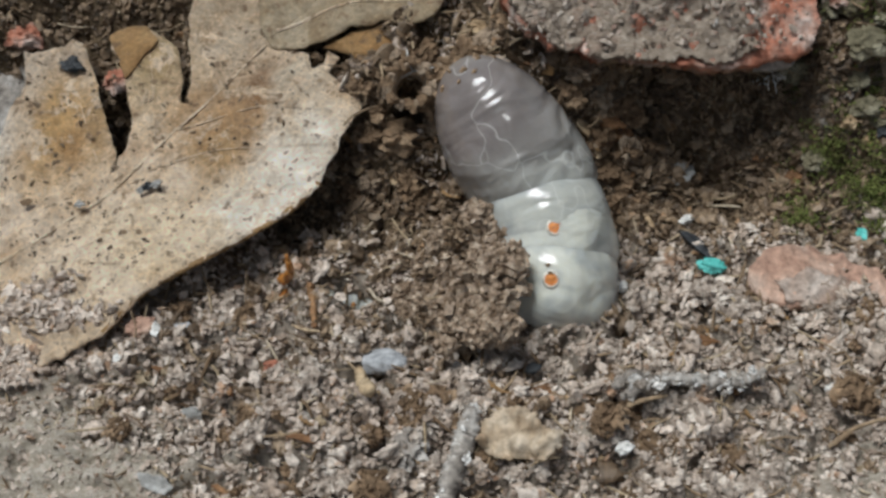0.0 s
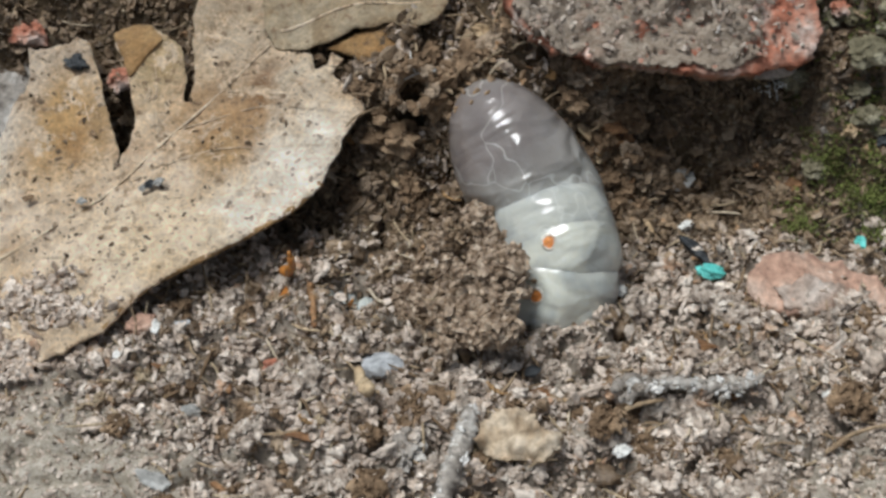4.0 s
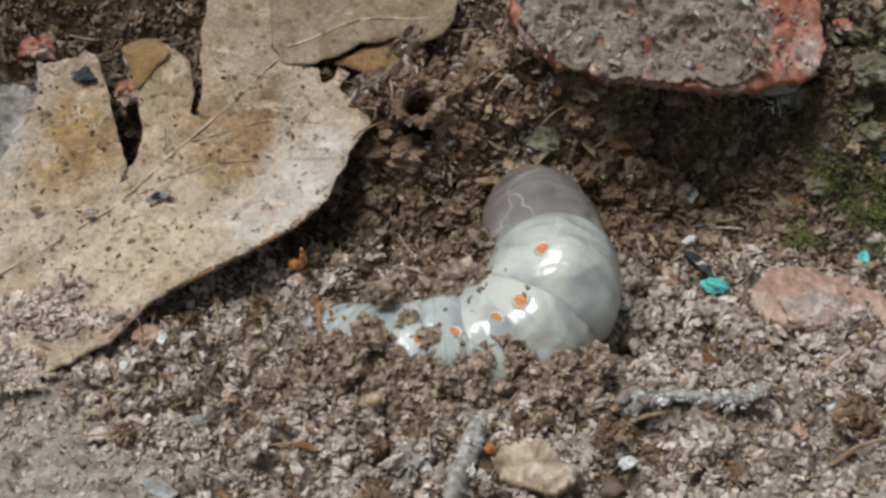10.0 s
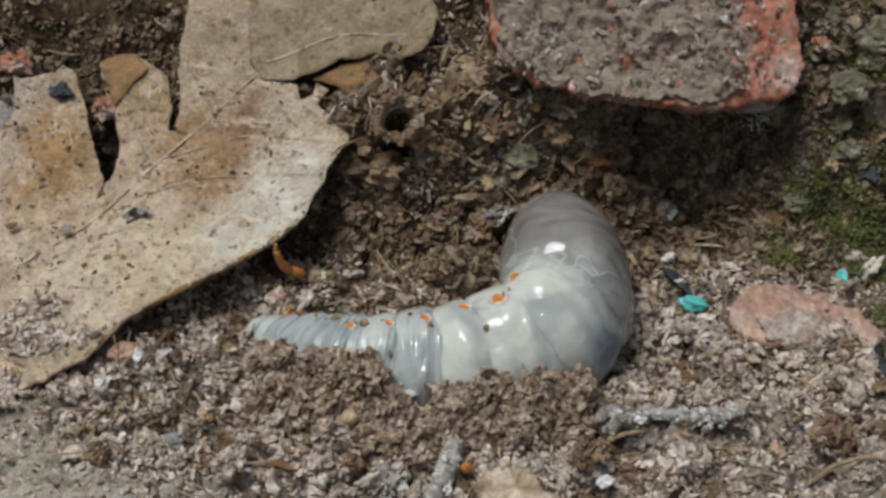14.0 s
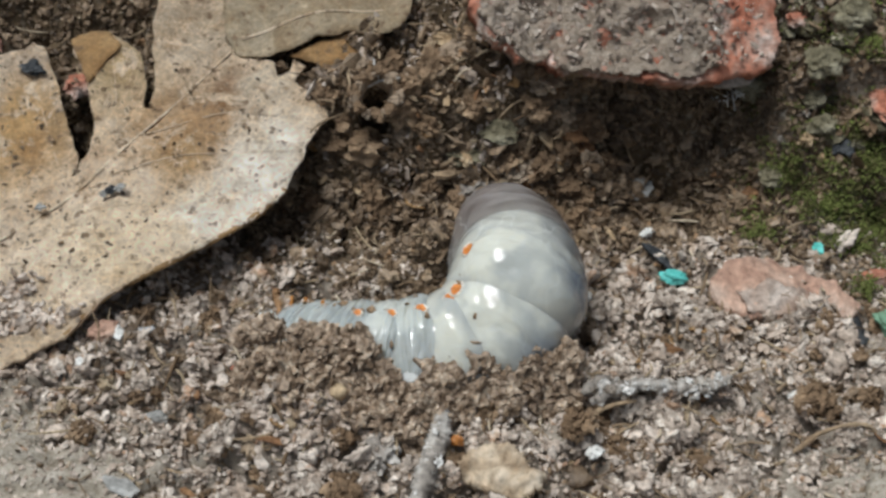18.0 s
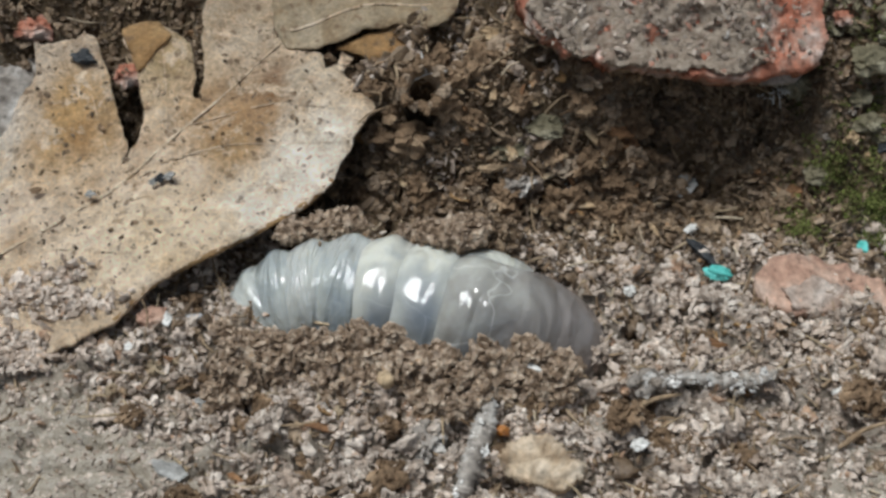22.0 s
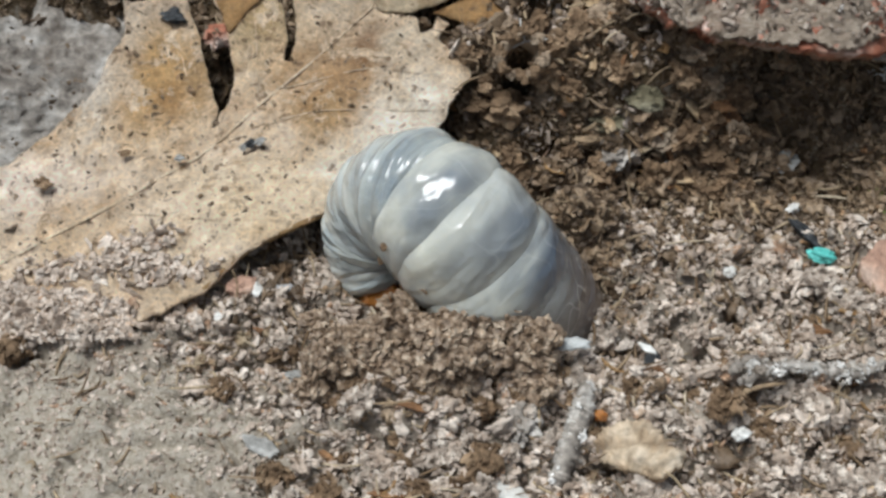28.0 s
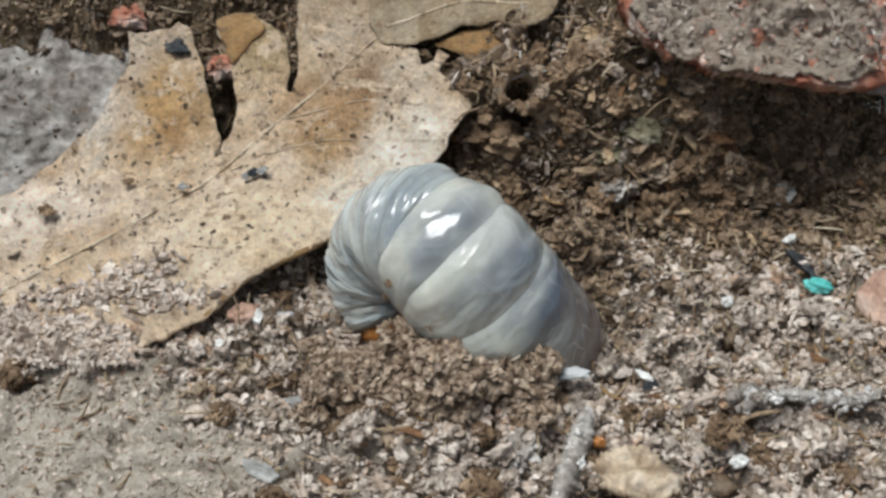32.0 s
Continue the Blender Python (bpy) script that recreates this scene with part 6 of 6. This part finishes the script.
def segment_mesh(name, r, half, folds, mat, seed):
    """A fat ring of the body, closed at both ends, its front edge lapping over the next ring; folds across the smaller ones."""
    rows, cols = 40, 48
    verts, faces = [], []
    for i in range(rows + 1):
        a = math.pi * i / rows
        u = -math.cos(a)
        body = max(0.0, 1 - abs(u) ** (2.7 if folds else 3.0)) ** 0.5 * (1 + 0.05 * u)
        if name == "tail_sac":
            body = max(0.0, 1 - (max(0.0, 0.1 - u) / 1.1) ** 2.0 - max(0.0, (u - 0.1) / 0.9) ** 5) ** 0.5
        for k in range(cols):
            w = 2 * math.pi * k / cols
            c, d = math.cos(w), math.sin(w)
            back = 0.5 + 0.5 * d
            ripple = 1 + 0.022 * (0.6 + 0.4 * back) * math.cos(u * math.pi * 3.1 + 0.9 * c) * body * folds
            side = 1 + (1.4 if r < 5.6 else 1) * flank(w) * math.exp(-(u / 0.6) ** 2) * (name != "tail_sac")
            dent = 1 + 0.03 * noise.noise(Vector((c * 1.6, d * 1.6, u * 1.6 + seed))) + 0.012 * noise.noise(Vector((c * 3.5, d * 3.5, u * 4 + seed)))
            q = r * body * ripple * side * dent
            verts.append((q * c, q * d * 0.96, half * u))
    for i in range(rows):
        for k in range(cols):
            a, b = i * cols + k, i * cols + (k + 1) % cols
            faces.append((a, b, b + cols, a + cols))
    return mesh_of(name, verts, faces, mat)


def pore_mesh(size):
    """A breathing pore: a shallow domed plate within a raised rim."""
    verts, faces, n = [], [], 20
    for ring, (r, z) in enumerate(((0.0, 0.14), (0.45, 0.12), (0.72, 0.05), (0.82, 0.14), (1.0, 0.08), (1.12, -0.14))):
        for k in range(n):
            w = 2 * math.pi * k / n
            verts.append((size * r * math.cos(w) * 0.95, size * r * math.sin(w) * 1.05, size * z))
    for ring in range(5):
        for k in range(n):
            a, b = ring * n + k, ring * n + (k + 1) % n
            faces.append((a, a + n, b + n, b))
    me = mesh_of("spiracle", verts, faces, pore_mat)
    me.materials.append(pore_rim_mat)
    for k, poly in enumerate(me.polygons):
        poly.material_index = 1 if poly.center.xy.length > 0.74 * size * MM else 0
    return me


def leg_mesh(seed):
    """A jointed leg of four tapering links."""
    verts, faces = [], []
    joints = [(0, 0, 0), (0.3, -1.5, 0.2), (0.6, -2.9, 0.9), (0.5, -3.9, 1.9), (0.4, -4.3, 2.5)]
    width = [0.66, 0.56, 0.42, 0.22]
    for i in range(4):
        a, b = np.array(joints[i], float), np.array(joints[i + 1], float)
        line = [a + (b - a) * s for s in (-0.05, 0.15, 0.5, 0.85, 1.05)]
        v, f = tube(line, [0.8 * width[i] * q for q in (0.7, 0.95, 1, 0.92, 0.7)], 10, 0.04, seed)
        faces += [tuple(k + len(verts) for k in q) for q in f]
        verts += v
    return mesh_of("leg", verts, faces, amber_mat)


GRUB = {}


def grub():
    body = new("beetle_grub")
    tagged(body, "fat wet white beetle grub with grey tail in soil", "grub")
    GRUB["body"], GRUB["parts"] = body, []
    pore = pore_mesh(0.66)
    for i, (name, fixed, share, r, half, folds) in enumerate(SEGMENTS):
        at = (fixed, share)
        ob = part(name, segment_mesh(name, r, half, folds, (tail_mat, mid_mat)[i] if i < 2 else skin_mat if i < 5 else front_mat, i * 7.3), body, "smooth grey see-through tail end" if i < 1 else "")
        GRUB["parts"].append((ob, at, Matrix()))
        if 2 <= i <= 7:
            for a in (radians(-36), radians(216)):
                m = Matrix.Translation(Vector((math.cos(a), math.sin(a) * 0.96, 0)) * (r * (1.0 + (1.4 if r < 5.6 else 1) * flank(a)) * MM))
                q = Vector((math.cos(a), math.sin(a), 0)).to_track_quat("Z", "Y").to_matrix().to_4x4()
                s = new("spiracle", pore)
                s.parent, s.matrix_basis = ob, m @ q @ Matrix.Diagonal(((r / 5.8) ** 1.5, (r / 5.8) ** 1.5, 1, 1))
                tagged(s, "round orange breathing pore with a pale rim")
    rng = np.random.RandomState(12)
    for i, (ob, at, fix) in enumerate(GRUB["parts"][3:10]):
        r = SEGMENTS[i + 3][3]
        for k in range(7):
            a = radians(rng.choice([-38, 218]) + rng.normal() * 26 + 2)
            speck = part("dirt_speck", mesh_of("dirt_speck", *lump(rng.uniform(0.1, 0.42, 3), 800 + i * 9 + k, 2, 0.7), moist_one_mat, False), ob, "brown soil crumb stuck to the skin")
            q = r * (1 + (1.4 if r < 5.6 else 1) * flank(a))
            speck.matrix_basis = Matrix.Translation(Vector((math.cos(a) * q, math.sin(a) * q * 0.96, rng.uniform(-1.3, 1.3))) * (1.0 * MM))
    tail_end = GRUB["parts"][0][0]
    for k in range(16):
        a, u = rng.uniform(0, 2 * math.pi), rng.uniform(-0.96, -0.8)
        q = 5.85 * max(0.0, 1 - ((0.1 - u) / 1.1) ** 2.0) ** 0.5
        grit = part("dirt_speck", mesh_of("dirt_speck", *lump(rng.uniform(0.15, 0.4, 3), 860 + k, 2, 0.7), moist_one_mat, False), tail_end, "brown soil crumb stuck to the skin")
        grit.matrix_basis = Matrix.Translation(Vector((math.cos(a) * q, math.sin(a) * q * 0.96, 8.6 * u)) * MM)
    hv, hf = lump((2.5, 2.4, 2.2), 8, 4, 0.03)
    head = part("head", mesh_of("head", hv, hf, amber_mat), body, "amber head shell")
    GRUB["parts"].append((head, (0, 0.975), Matrix()))
    for i, (at, side) in enumerate(((0.845, 1), (0.89, 1), (0.93, 1), (0.845, -1), (0.89, -1), (0.93, -1))):
        leg = part("leg", leg_mesh(i), body, "amber jointed leg")
        fix = pose(side * 1.5 * MM, 0.9 * MM, 0, (14 * (i % 3) + 6) if side > 0 else 58, 0, 12 * side) @ Matrix.Diagonal((0.34, 0.34, 0.34, 1))
        if i == 0:
            GRUB["feeler"] = leg
        GRUB["parts"].append((leg, (0, at), fix))


# Where the one leg that reaches out of the soil stands, in millimetres: its root and its tip.
REACH = [(0, (-13.6, -3.4, -1.9), (-12.6, -6.0, -1.3)), (3.5, (-13.6, -3.4, -1.9), (-12.6, -6.0, -1.3)), (5.5, (-13.1, -1.2, 0.2), (-12.5, -5.2, -0.4)), (7.5, (-13.2, -1.6, -0.2), (-12.6, -5.4, -0.8)),
         (9.5, (-14.1, -2.4, -1.2), (-13.2, -5.2, -1.2)), (12, (-10.4, 5.6, -0.6), (-8.6, 2.4, -0.6)), (13.5, (-10.4, -0.4, -1.0), (-14.2, -1.0, -0.6)), (14.5, (-10.6, 0.4, -1.2), (-13.6, -0.4, -0.8)),
         (16.5, (-13.3, 6.2, -1.6), (-11.0, 3.4, -1.6)), (18, (-13.5, 5.8, -1.4), (-11.4, 2.4, -1.4)), (19, (-12.7, 6.0, -1.6), (-11.0, 1.6, -1.2)), (19.75, (-13.5, -5.5, -5.5), (-12.5, -8.5, -6.0)), (32, (-13.5, -7.5, -5.5), (-12.5, -10.5, -6.0))]


def reaching(t):
    """The pose of that leg at t seconds."""
    ts = [r[0] for r in REACH]
    root, tip = (np.array([np.interp(t, ts, [r[i][k] for r in REACH]) for k in range(3)]) for i in (1, 2))
    turn = Vector(tip - root).to_track_quat("-Y", "Z").to_matrix().to_4x4()
    return Matrix.Translation(Vector(root) * MM) @ turn @ pose(0, 0, 0, -28, 0, 0) @ Matrix.Diagonal((1.35, 1.0, 1.35, 1))


def motions():
    """All that moves: the grub and its parts, and the bits that it pushes."""
    times = [i * 0.25 for i in range(129)]
    body = GRUB["body"]
    anchors = {t: Matrix.Translation(stations(t, ((0, 0.5),))[0].translation) for t in times}
    walk(body, [(t, anchors[t]) for t in times])
    where = {t: stations(t, [p[1] for p in GRUB["parts"]]) for t in times}
    for i, (ob, at, fix) in enumerate(GRUB["parts"]):
        walk(ob, [(t, anchors[t].inverted() @ (reaching(t) if ob == GRUB["feeler"] else where[t][i] @ fix)) for t in times])
    for ob, rows in MOVED:
        walk(ob, rows)


# ---- put it all in place ----
ground()
scatter_soil()
dead_leaf()
brick_fragment()
brick_chip()
bank_clods()
loose_clods()
litter_flakes()
lichen_stones()
burrow()
moss_patch()
web_tuft()
leaf_dirt()
soil_clumps()
grub()
motions()
